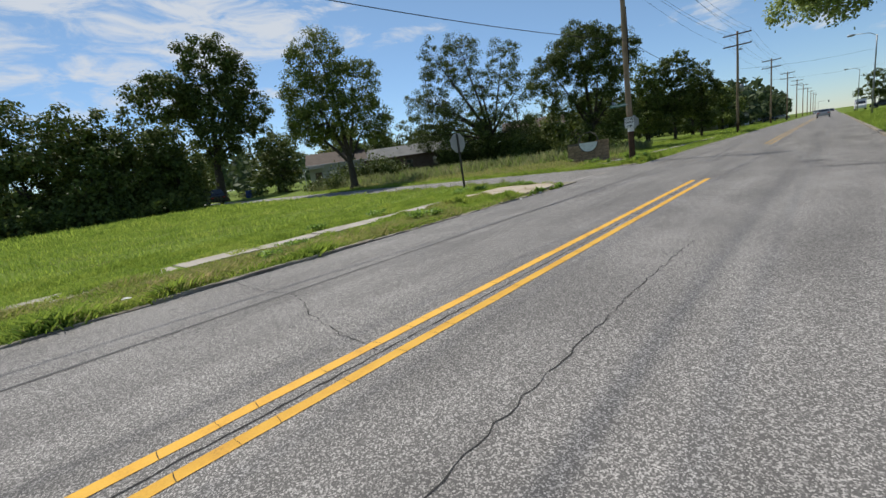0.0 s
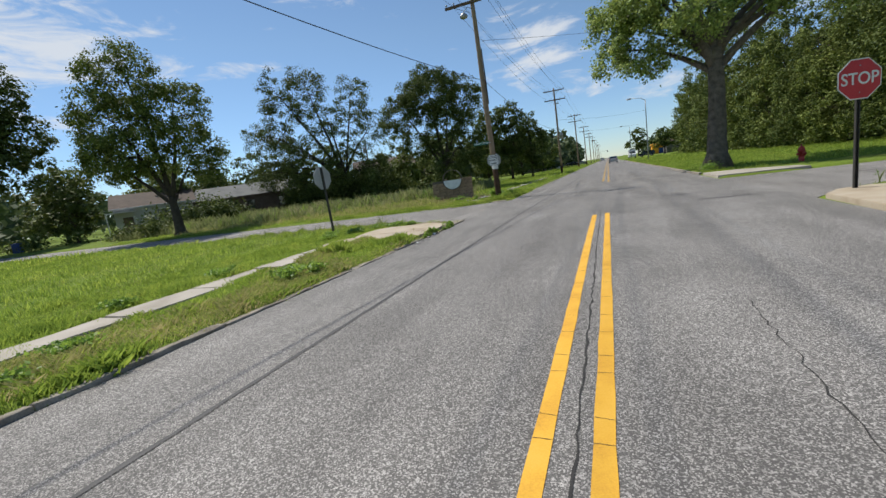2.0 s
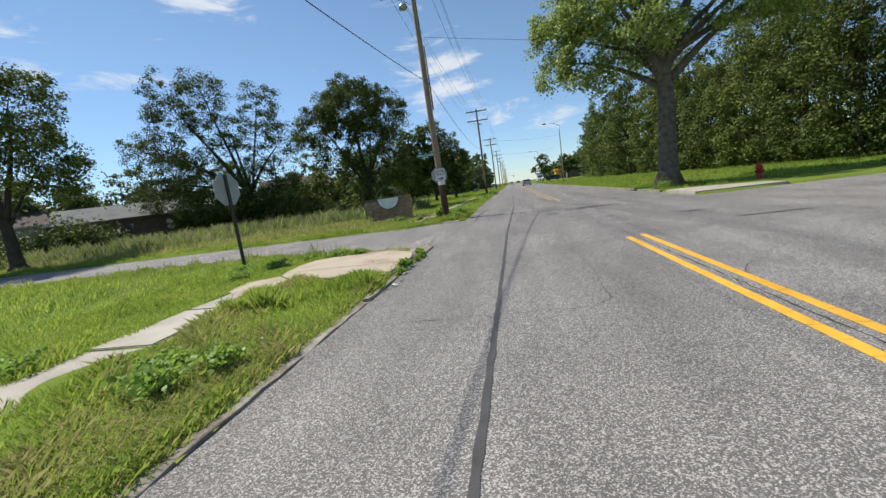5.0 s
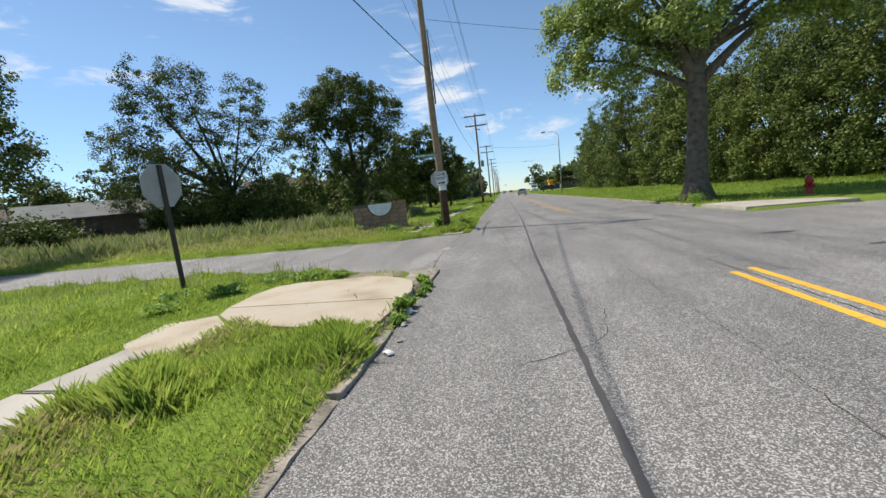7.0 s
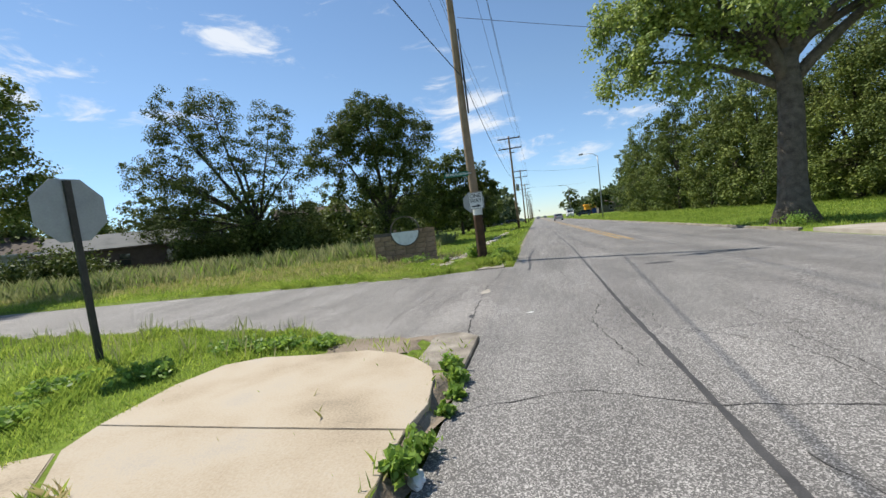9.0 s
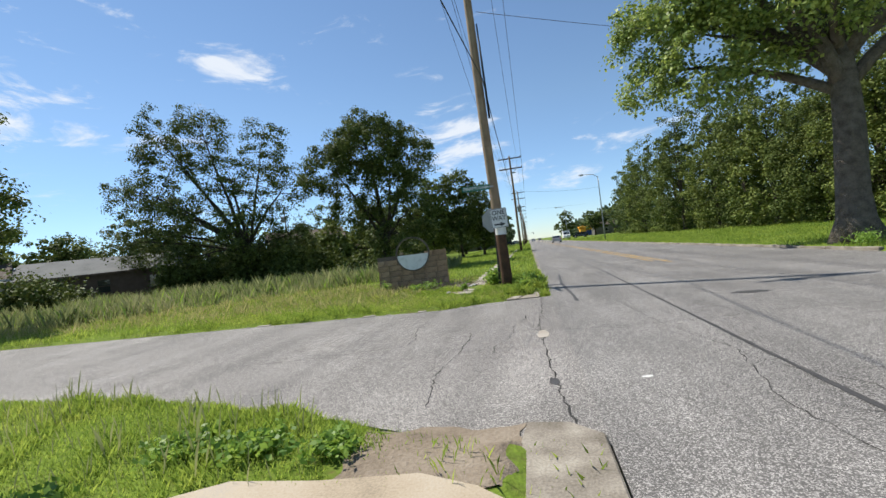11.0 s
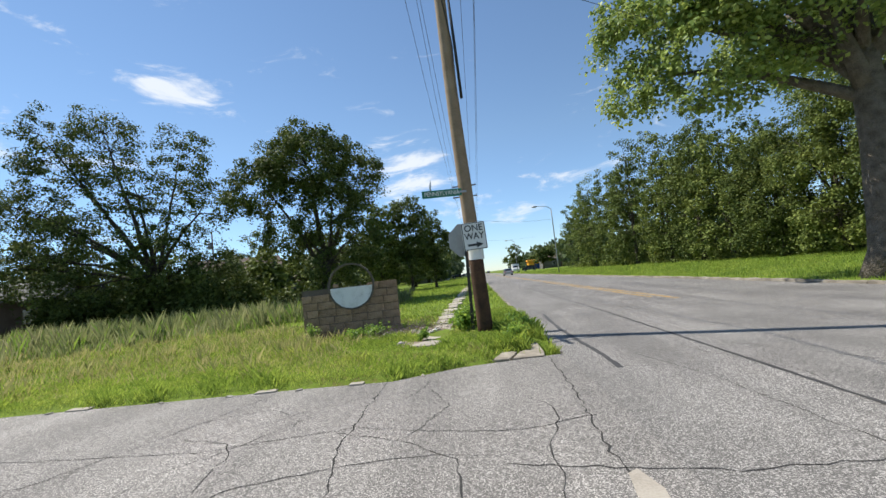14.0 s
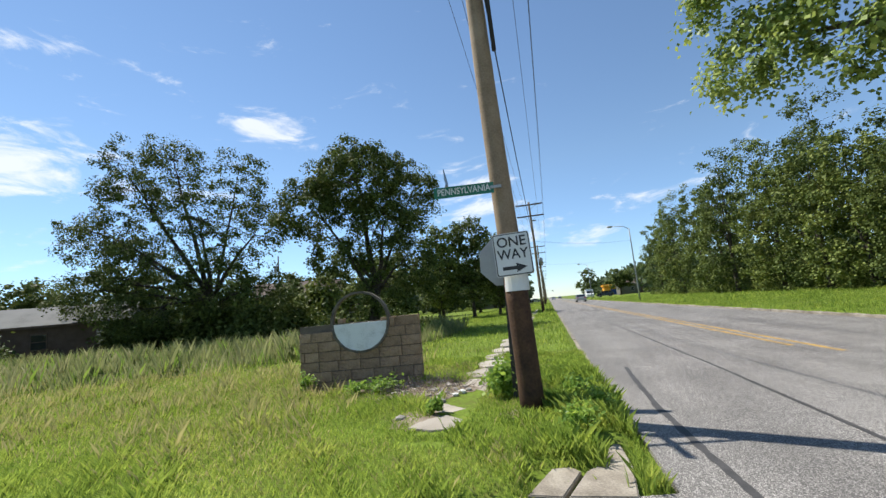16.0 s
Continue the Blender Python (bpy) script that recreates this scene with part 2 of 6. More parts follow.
M = {
    "asphalt": asphalt("asphalt", 0.196, 1.06),
    "asphalt_side": asphalt("asphalt_side", 0.215, 1.07),
    "tar": surface("tar", [(0.035, 0.034, 0.034), (0.075, 0.072, 0.07)], 0.7, 4, 90, 0.3),
    "crack": surface("crack", [(0.02, 0.02, 0.02), (0.05, 0.047, 0.043)], 0.95, 8, 80, 0),
    "yellow": surface("yellow", [(0.30, 0.16, 0.03), (0.62, 0.32, 0.03), (0.70, 0.38, 0.035), (0.73, 0.41, 0.05)], 0.75, 3, 110, 0.25, spread=(0.25, 0.62)),
    "yellow_worn": surface("yellow_worn", [(0.2, 0.17, 0.12), (0.40, 0.25, 0.07), (0.55, 0.32, 0.05)], 0.8, 2.2, 60, 0.25, spread=(0.35, 0.66)),
    "concrete": surface("concrete", [(0.241, 0.212, 0.168), (0.361, 0.323, 0.269), (0.430, 0.391, 0.328)], 0.85, 1.6, 70, 0.35, piece=0.08),
    "tan": surface("tan", [(0.235, 0.19, 0.13), (0.37, 0.30, 0.21), (0.42, 0.355, 0.265), (0.36, 0.32, 0.265)], 0.85, 1.6, 60, 0.35, piece=0.04),
    "kerb": surface("kerb", [(0.10, 0.085, 0.06), (0.23, 0.20, 0.16), (0.38, 0.345, 0.28)], 0.9, 3.5, 60, 0.6, piece=0.15),
    "soil": surface("soil", [(0.121, 0.095, 0.036), (0.114, 0.153, 0.026), (0.138, 0.204, 0.026), (0.211, 0.218, 0.048)], 0.95, 0.5, 14, 0.6, bump_dist=0.05, fine_mix=0.5, spec=0.1),
    "grass": surface("grass", [(0.125, 0.205, 0.034), (0.20, 0.30, 0.050), (0.30, 0.36, 0.080)], 0.6, 0.7, 5, 0, island=0.35, thin=0.5, spec=0.2),
    "dry_grass": surface("dry_grass", [(0.33, 0.30, 0.12), (0.30, 0.31, 0.11), (0.50, 0.42, 0.21)], 0.7, 0.8, 4, 0, island=0.3, thin=0.4, spec=0.15),
    "tall_grass": surface("tall_grass", [(0.135, 0.175, 0.062), (0.205, 0.235, 0.10), (0.30, 0.295, 0.155)], 0.7, 0.4, 3, 0, island=0.3, thin=0.4, spec=0.12),
    "weed": surface("weed", [(0.13, 0.24, 0.035), (0.24, 0.37, 0.07)], 0.5, 1.5, 8, 0, island=0.3, thin=0.4, spec=0.3),
    "leaf_maple": surface("leaf_maple", [(0.13, 0.195, 0.05), (0.22, 0.30, 0.075), (0.32, 0.39, 0.115)], 0.5, 0.5, 3, 0, island=0.45, thin=0.28, spec=0.25),
    "leaf_dark": surface("leaf_dark", [(0.052, 0.080, 0.020), (0.092, 0.126, 0.031), (0.14, 0.175, 0.046)], 0.6, 0.35, 2, 0, island=0.45, thin=0.13, spec=0.12),
    "leaf_light": surface("leaf_light", [(0.085, 0.12, 0.028), (0.130, 0.17, 0.040), (0.19, 0.23, 0.06)], 0.6, 0.35, 2, 0, island=0.45, thin=0.16, spec=0.12),
    "leaf_far": surface("leaf_far", [(0.06, 0.09, 0.04), (0.085, 0.12, 0.055)], 0.7, 0.1, 1, 0, island=0.3, thin=0.2, spec=0.2),
    "bark": surface("bark", [(0.06, 0.05, 0.038), (0.13, 0.11, 0.085), (0.20, 0.17, 0.135)], 0.95, 5, 35, 1.0, bump_scale=22, bump_dist=0.06),
    "bark_dark": surface("bark_dark", [(0.035, 0.028, 0.02), (0.09, 0.075, 0.055)], 0.95, 4, 25, 0.8, bump_dist=0.04),
    "pole_wood": surface("pole_wood", [(0.17, 0.115, 0.07), (0.27, 0.195, 0.125), (0.33, 0.25, 0.17)], 0.85, 3, 40, 0.6),
    "pole_dark": surface("pole_dark", [(0.025, 0.013, 0.007), (0.066, 0.032, 0.015), (0.119, 0.059, 0.028)], 0.8, 4, 30, 0.6),
    "old_wood": surface("old_wood", [(0.09, 0.06, 0.045), (0.17, 0.12, 0.09)], 0.9, 2, 30, 0.4),
    "cable": surface("cable", [(0.012, 0.012, 0.013), (0.02, 0.02, 0.02)], 0.6, 3, 20, 0),
    "wire": surface("wire", [(0.06, 0.06, 0.065), (0.09, 0.09, 0.09)], 0.6, 3, 20, 0),
    "sign_back": surface("sign_back", [(0.30, 0.31, 0.31), (0.42, 0.43, 0.43)], 0.5, 4, 40, 0.05, metal=0.3),
    "sign_white": surface("sign_white", [(0.626, 0.626, 0.598), (0.718, 0.718, 0.699)], 0.45, 5, 50, 0.03),
    "sign_black": surface("sign_black", [(0.02, 0.02, 0.02), (0.035, 0.035, 0.035)], 0.5, 5, 50, 0),
    "sign_red": surface("sign_red", [(0.42, 0.014, 0.02), (0.52, 0.02, 0.028)], 0.4, 4, 40, 0.02),
    "sign_green": surface("sign_green", [(0.012, 0.13, 0.075), (0.02, 0.17, 0.10)], 0.45, 5, 50, 0),
    "sign_blue": surface("sign_blue", [(0.08, 0.13, 0.19), (0.12, 0.17, 0.23)], 0.45, 5, 50, 0),
    "post": surface("post", [(0.035, 0.035, 0.032), (0.085, 0.075, 0.065)], 0.6, 6, 50, 0.2, metal=0.4),
    "steel": surface("steel", [(0.25, 0.26, 0.26), (0.4, 0.41, 0.41)], 0.45, 4, 40, 0.05, metal=0.6),
    "hydrant": surface("hydrant", [(0.20, 0.016, 0.014), (0.33, 0.028, 0.022), (0.36, 0.05, 0.03)], 0.55, 8, 60, 0.15),
    "block": surface("block", [(0.168, 0.111, 0.068), (0.301, 0.205, 0.129), (0.385, 0.268, 0.171)], 0.95, 6, 45, 0.9, bump_scale=28, bump_dist=0.03, piece=0.16),
    "mortar": surface("mortar", [(0.096, 0.075, 0.059), (0.152, 0.128, 0.101)], 0.95, 6, 50, 0.4),
    "white_paint": surface("white_paint", [(0.40, 0.41, 0.38), (0.60, 0.62, 0.60), (0.70, 0.72, 0.71), (0.72, 0.74, 0.73)], 0.7, 5, 35, 0.3, spread=(0.3, 0.6)),
    "ring": surface("ring", [(0.07, 0.058, 0.045), (0.17, 0.15, 0.12)], 0.9, 7, 50, 0.5),
    "siding": surface("siding", [(0.42, 0.41, 0.38), (0.55, 0.54, 0.51)], 0.7, 1, 30, 0.1),
    "siding_grey": surface("siding_grey", [(0.10, 0.095, 0.085), (0.17, 0.16, 0.14)], 0.8, 1, 20, 0.2),
    "brick_dark": surface("brick_dark", [(0.07, 0.045, 0.035), (0.13, 0.085, 0.065)], 0.9, 2, 20, 0.3),
    "roof": surface("roof", [(0.062, 0.044, 0.033), (0.109, 0.080, 0.061)], 0.9, 1.5, 20, 0.4),
    "roof_pale": surface("roof_pale", [(0.089, 0.092, 0.086), (0.143, 0.147, 0.142), (0.171, 0.171, 0.165)], 0.95, 0.9, 10, 0.2),
    "glass": surface("glass", [(0.015, 0.018, 0.02), (0.03, 0.035, 0.04)], 0.06, 1, 5, 0, spec=0.8),
    "car_dark": surface("car_dark", [(0.018, 0.02, 0.024), (0.022, 0.024, 0.028)], 0.2, 1, 5, 0, spec=0.8),
    "car_silver": surface("car_silver", [(0.32, 0.33, 0.34), (0.35, 0.36, 0.37)], 0.25, 1, 5, 0, metal=0.5),
    "car_white": surface("car_white", [(0.7, 0.7, 0.7), (0.75, 0.75, 0.75)], 0.3, 1, 5, 0),
    "rubber": surface("rubber", [(0.015, 0.015, 0.015), (0.03, 0.03, 0.03)], 0.85, 4, 40, 0.1),
    "lamp_red": surface("lamp_red", [(0.3, 0.01, 0.01), (0.35, 0.02, 0.015)], 0.3, 4, 40, 0),
    "orange": surface("orange", [(0.75, 0.22, 0.02), (0.85, 0.36, 0.03), (0.85, 0.5, 0.05)], 0.6, 0.5, 3, 0.05),
    "dirt": surface("dirt", [(0.13, 0.10, 0.07), (0.22, 0.175, 0.125), (0.30, 0.25, 0.19)], 0.95, 2.5, 40, 0.7, bump_dist=0.02),
    "litter": surface("litter", [(0.55, 0.54, 0.50), (0.72, 0.71, 0.68)], 0.7, 9, 50, 0.2, piece=0.15),
    "rubble": surface("rubble", [(0.16, 0.14, 0.12), (0.34, 0.31, 0.27), (0.45, 0.42, 0.38)], 0.9, 7, 40, 0.5, piece=0.3),
    "twig": surface("twig", [(0.16, 0.12, 0.09), (0.30, 0.25, 0.20)], 0.9, 4, 30, 0, island=0.35),
    "bin_blue": surface("bin_blue", [(0.02, 0.05, 0.22), (0.03, 0.07, 0.28)], 0.5, 3, 20, 0),
}


# ---- mesh tools ----
def mesh_of(name, verts, faces, mat, smooth=False):
    me = bpy.data.meshes.new(name)
    me.from_pydata([tuple(v) for v in verts], [], faces)
    me.materials.append(mat)
    if smooth:
        me.polygons.foreach_set("use_smooth", [True] * len(me.polygons))
    me.update()
    return me


def mesh_np(name, co, loops, size, mat):
    """A mesh of len(loops)/size faces of that many corners each, from arrays."""
    me = bpy.data.meshes.new(name)
    co = np.asarray(co, np.float32)
    loops = np.asarray(loops, np.int32)
    count = len(loops) // size
    me.vertices.add(len(co))
    me.vertices.foreach_set("co", co.ravel())
    me.loops.add(len(loops))
    me.loops.foreach_set("vertex_index", loops)
    me.polygons.add(count)
    me.polygons.foreach_set("loop_start", np.arange(0, len(loops), size, dtype=np.int32))
    me.materials.append(mat)
    me.update(calc_edges=True)
    return me


def bm_mesh(name, bm, mat, smooth=False):
    me = bpy.data.meshes.new(name)
    bm.to_mesh(me)
    bm.free()
    me.materials.append(mat)
    if smooth:
        me.polygons.foreach_set("use_smooth", [True] * len(me.polygons))
    return me


def part(name, me, parent, label="", m=None):
    ob = new(name, me)
    ob.parent = parent
    if m is not None:
        ob.matrix_basis = m
    if label:
        ob["label"] = label
    return ob


def thing(name, at, label, category, group="", kind="", rz=0.0, rx=0.0, ry=0.0):
    ob = new(name)
    ob.empty_display_size = 0.1
    ob.matrix_basis = pose(*at, rx, ry, rz)
    return tagged(ob, label, category, group, kind)


def box_bm(bm, x0, x1, y0, y1, z0, z1, bev=0.0):
    r = bmesh.ops.create_cube(bm, size=1.0, matrix=Matrix.Translation(((x0 + x1) / 2, (y0 + y1) / 2, (z0 + z1) / 2)) @ Matrix.Diagonal((x1 - x0, y1 - y0, z1 - z0, 1)))
    if bev:
        edges = {e for v in r["verts"] for e in v.link_edges}
        bmesh.ops.bevel(bm, geom=list(edges), offset=bev, segments=2, affect="EDGES", profile=0.6)


def box(name, x0, x1, y0, y1, z0, z1, mat, bev=0.0):
    bm = bmesh.new()
    box_bm(bm, x0, x1, y0, y1, z0, z1, bev)
    return bm_mesh(name, bm, mat)


def tube_data(paths, sides=7):
    """Vertices and faces of tapered tubes; each path is a list of (point, radius)."""
    V, F = [], []
    for path in paths:
        pts = [Vector(p) for p, _ in path]
        start = len(V)
        up = Vector((0.31, 0.17, 0.93))
        for i, (p, r) in enumerate(path):
            d = (pts[min(i + 1, len(pts) - 1)] - pts[max(i - 1, 0)])
            d = d.normalized() if d.length > 1e-9 else Vector((0, 0, 1))
            a = d.cross(up)
            if a.length < 0.15:
                a = d.cross(Vector((1, 0, 0)))
            a.normalize()
            b = d.cross(a)
            for k in range(sides):
                w = 2 * math.pi * k / sides
                V.append(pts[i] + (a * math.cos(w) + b * math.sin(w)) * r)
        for i in range(len(path) - 1):
            for k in range(sides):
                q = start + i * sides
                F.append((q + k, q + (k + 1) % sides, q + sides + (k + 1) % sides, q + sides + k))
        F.append(tuple(start + k for k in range(sides))[::-1])
        F.append(tuple(start + (len(path) - 1) * sides + k for k in range(sides)))
    return V, F


def tubes(name, paths, mat, sides=7, smooth=True):
    return mesh_of(name, *tube_data(paths, sides), mat, smooth)


def lathe(name, profile, mat, sides=20, smooth=True):
    """Profile: (radius, height) from the bottom up, turned about z."""
    return tubes(name, [[((0, 0, z), r) for r, z in profile]], mat, sides, smooth)


def slab(name, outline, z0, z1, mat, bev=0.0):
    """A flat piece with that outline (counter-clockwise) from z0 up to z1."""
    bm = bmesh.new()
    f = bm.faces.new([bm.verts.new((x, y, z1)) for x, y in outline])
    top = list(f.edges)
    ext = bmesh.ops.extrude_face_region(bm, geom=[f])
    for v in [g for g in ext["geom"] if isinstance(g, bmesh.types.BMVert)]:
        v.co.z = z0
    bmesh.ops.recalc_face_normals(bm, faces=bm.faces)
    if bev:
        bmesh.ops.bevel(bm, geom=[e for e in bm.edges if all(abs(v.co.z - z1) < 1e-6 for v in e.verts)], offset=bev, segments=2, affect="EDGES")
    return bm_mesh(name, bm, mat)


def text_mesh(name, words, size, depth, mat, stretch=1.0):
    cu = bpy.data.curves.new(name, "FONT")
    cu.body, cu.size, cu.extrude, cu.align_x, cu.align_y = words, size, depth, "CENTER", "CENTER"
    cu.offset = size * 0.012
    tmp = bpy.data.objects.new(name, cu)
    scene.collection.objects.link(tmp)
    me = bpy.data.meshes.new_from_object(tmp.evaluated_get(bpy.context.evaluated_depsgraph_get()))
    bpy.data.objects.remove(tmp)
    for v in me.vertices:
        v.co.x *= stretch
    me.materials.clear()
    me.materials.append(mat)
    return me


def ribbon(name, pts, width, z, mat, rough=0.3, seed=1, step=0.12, wander=0.03):
    """An uneven strip lying on a surface, along a line of points."""
    rnd = random.Random(seed)
    line = []
    for (x0, y0), (x1, y1) in zip(pts[:-1], pts[1:]):
        k = max(1, int(math.hypot(x1 - x0, y1 - y0) / step))
        line += [(x0 + (x1 - x0) * i / k, y0 + (y1 - y0) * i / k) for i in range(k)]
    line.append(pts[-1])
    V, F = [], []
    for i, (x, y) in enumerate(line):
        a, b = line[max(0, i - 1)], line[min(len(line) - 1, i + 1)]
        d = Vector((b[0] - a[0], b[1] - a[1])).normalized()
        off = rnd.uniform(-wander, wander) if 0 < i < len(line) - 1 else 0
        w = width / 2 * (1 + rnd.uniform(-rough, rough))
        V += [(x - d.y * (off + w), y + d.x * (off + w), z), (x - d.y * (off - w), y + d.x * (off - w), z)]
        if i:
            F.append((2 * i - 2, 2 * i - 1, 2 * i + 1, 2 * i))
    return mesh_of(name, V, F, mat)


# ---- the lie of the land ----
def interp(x, xs, ys):
    return np.interp(x, xs, ys)


LEFT_NEAR = ([-300, -12, -8.3, -6.3, -5.3, -4.4], [3.2, 3.2, 2.75, 2.15, 1.75, 1.62])
LEFT_FAR = ([-300, -8, -6.6, -5.7, -4.4], [8.0, 8.15, 8.1, 8.55, 8.85])
RIGHT_NEAR = ([4.1, 4.6, 5.6, 7.5, 300], [-0.55, 0.1, 0.75, 1.1, 1.1])
RIGHT_FAR = ([4.1, 300], [7.6, 7.6])


def off_road(x, y):
    """Distance in metres from the edge of the carriageways; negative on them."""
    x, y = np.asarray(x, float), np.asarray(y, float)
    d = np.abs(x + 0.035) - 4.135
    left = np.maximum.reduce([interp(x, *LEFT_NEAR) - y, y - interp(x, *LEFT_FAR), x + 4.12])
    right = np.maximum.reduce([interp(x, *RIGHT_NEAR) - y, y - interp(x, *RIGHT_FAR), 4.05 - x])
    return np.minimum(np.minimum(d, left), right)


def land(x, y):
    d = off_road(x, y)
    s = np.clip((d + 0.04) / 0.22, 0, 1)
    s = s * s * (3 - 2 * s)
    swell = 0.03 * np.sin(x * 0.9 + 1.3 * np.sin(y * 0.6)) * np.cos(y * 0.8 + 0.5 * x) * np.clip(d / 1.5, 0, 1)
    z = -0.08 + s * 0.155 + swell
    # sunken under the broken slabs at the two corners
    far_corner = (x > -5.3) & (x < -4.1) & (y > 8.4) & ((y < 9.35) | ((x > -4.65) & (y < 10.0)))
    near_corner = (x > -4.8) & (x < -4.1) & (y > 0.5) & (y < 2.1)
    return np.where(far_corner | near_corner, np.minimum(z, -0.02), z)


# ---- ground and roads ----
def steps(lo, hi, fine, far):
    a = list(np.arange(lo, hi + fine / 2, fine))
    g, v = fine, hi
    while v < far:
        g *= 1.22
        v += g
        a.append(v)
    g, v = fine, lo
    while v > -far:
        g *= 1.22
        v -= g
        a.insert(0, v)
    return np.array(a)


gx, gy = steps(-13, 9, 0.2, 2500), steps(-18, 22, 0.25, 2500)
GX, GY = np.meshgrid(gx, gy)
co = np.stack([GX, GY, land(GX, GY)], -1).reshape(-1, 3)
nx, ny = len(gx), len(gy)
ii, jj = np.meshgrid(np.arange(nx - 1), np.arange(ny - 1))
q = (jj * nx + ii).ravel()
ground = new("ground", mesh_np("ground", co, np.stack([q, q + 1, q + nx + 1, q + nx], -1).ravel(), 4, M["soil"]))
ground.data.polygons.foreach_set("use_smooth", [True] * len(ground.data.polygons))
tagged(ground, "uneven green grassy ground on both sides of the street", "ground", kind="structure")

road = new("road", slab("road", [(-4.17, -900), (4.1, -900), (4.1, 1500), (-4.17, 1500)], -0.3, 0.0, M["asphalt"]))
tagged(road, "grey worn asphalt street with pale aggregate and cracks", "road", kind="structure")
edge_near = [(x, float(interp(x, *LEFT_NEAR))) for x in (-300, -12, -8.3, -6.3, -5.3, -4.17)]
edge_far = [(x, float(interp(x, *LEFT_FAR))) for x in (-4.17, -5.7, -6.6, -8, -300)]
side = new("road_side_street", slab("road_side_street", edge_near + edge_far, -0.3, 0.0, M["asphalt_side"]))
tagged(side, "narrow cracked asphalt one-way side street", "road", kind="structure")
edge_near = [(x, float(interp(x, *RIGHT_NEAR))) for x in (4.1, 4.6, 5.6, 7.5, 300)]
side_b = new("road_side_street_2", slab("road_side_street_2", edge_near + [(300, 7.6), (4.1, 7.6)], -0.3, 0.0, M["asphalt_side"]))
tagged(side_b, "patched asphalt side street in tree shade", "road", kind="structure")

# yellow double line, broken at the crossing
for x, y0, y1, mat, lab in ((-0.15, -60, 0.0, "yellow", "bright yellow painted line with fine cracks"), (0.15, -60, 0.18, "yellow", "bright yellow painted line with fine cracks"),
                            (-0.1, 15.8, 700, "yellow_worn", "faded worn yellow painted line"), (0.2, 14.7, 700, "yellow_worn", "faded worn yellow painted line")):
    ys = list(np.arange(max(y0, -18), min(y1, 40), 0.5)) + [y1]
    if y0 < -18:
        ys.insert(0, y0)
    ln = new("road_marking", ribbon("road_marking", [(x, float(v)) for v in ys], 0.108, 0.004, M[mat], 0.05, int(x * 100) + 7, 0.25 if y1 < 50 else 3, 0.003))
    tagged(ln, lab, "road marking", kind="structure")
    if y1 < 50:
        # fine breaks across the paint
        rnd = random.Random(int(x * 1000))
        y = -13.0
        while y < y1 - 0.1:
            part("paint_crack", ribbon("paint_crack", [(x - 0.052, y), (x + 0.052, y + rnd.uniform(-0.02, 0.02))], 0.0035, 0.0065, M["crack"], 0.6, int(y * 50) + 999, 0.03, 0.003), ln)
            y += rnd.uniform(0.18, 0.6)


def crack(pts, width, seed, tar=False, wander=0.02):
    c = new("road_seam" if tar else "road_crack", ribbon("road_crack", pts, width * (1 if tar else 0.68), 0.003 if not tar else 0.0045, M["tar" if tar else "crack"], 0.25 if tar else 0.6, seed, 0.15 if tar else 0.09, 0.006 if tar else wander))
    tagged(c, "dark tar-sealed seam along the street" if tar else "thin dark crack in the asphalt", "seam" if tar else "crack", kind="structure")


crack([(-2.5, -40), (-2.48, -8), (-2.45, -3), (-2.42, 3), (-2.28, 9.7), (-2.2, 14), (-2.2, 40), (-2.1, 200)], 0.052, 3, True)
crack([(0.0, -40), (0.02, -10), (0.0, -4), (-0.02, 1)], 0.022, 4, wander=0.012)
crack([(-4.2, -10.45), (-3.22, -10.5), (-2.5, -10.44), (-2.11, -10.46), (-1.4, -10.75), (-0.62, -10.93), (-0.03, -10.98)], 0.014, 5)
crack([(1.29, -14), (1.31, -11.9), (1.28, -11.18), (1.28, -10.4), (1.25, -9.0), (1.3, -7.0)], 0.013, 6, wander=0.02)
crack([(-4.1, -4.22), (-3.62, -4.15), (-2.54, -4.1), (-1.5, -4.1), (-1.29, -3.86), (-1.25, -2.6)], 0.012, 7)
crack([(-4.0, -0.12), (-3.49, 0.09), (-3.21, 0.17), (-2.49, -0.11), (-1.59, -0.16), (-0.6, 0.05), (0.6, -0.05)], 0.013, 8)
crack([(-4.41, 8.73), (-4.44, 6.84), (-4.54, 5.47), (-4.49, 4.89), (-4.49, 4.19), (-4.44, 2.9), (-4.36, 2.0), (-4.35, 1.6)], 0.022, 9)
crack([(-5.25, 5.41), (-4.87, 5.31), (-3.91, 5.09), (-2.84, 5.1), (-2.13, 5.16), (-1.0, 5.4), (0.8, 5.3)], 0.015, 10)
crack([(-6.67, 8.12), (-6.66, 6.91), (-6.63, 5.91), (-6.46, 5.2), (-6.47, 4.8), (-7.02, 4.7), (-7.61, 4.47), (-9.0, 4.3)], 0.017, 11)
crack([(-6.77, 6.3), (-6.09, 5.97), (-5.76, 6.83), (-6.0, 7.49)], 0.013, 12)
crack([(-6.09, 5.97), (-5.61, 5.55), (-5.56, 4.89), (-5.59, 4.2), (-5.7, 3.3), (-5.6, 2.4)], 0.016, 13)
crack([(-5.59, 4.2), (-4.82, 4.31), (-4.5, 4.4)], 0.013, 14)
crack([(-4.43, 6.2), (-5.1, 6.0), (-5.7, 6.1), (-6.6, 6.4), (-8, 6.1), (-10.5, 6.3)], 0.012, 15)
crack([(-6.5, 5.0), (-6.9, 3.8), (-7.6, 3.0)], 0.014, 16)
crack([(-8.2, 7.9), (-8.7, 6.6), (-9.4, 5.2), (-10.5, 4.4), (-12, 4.0)], 0.014, 17)
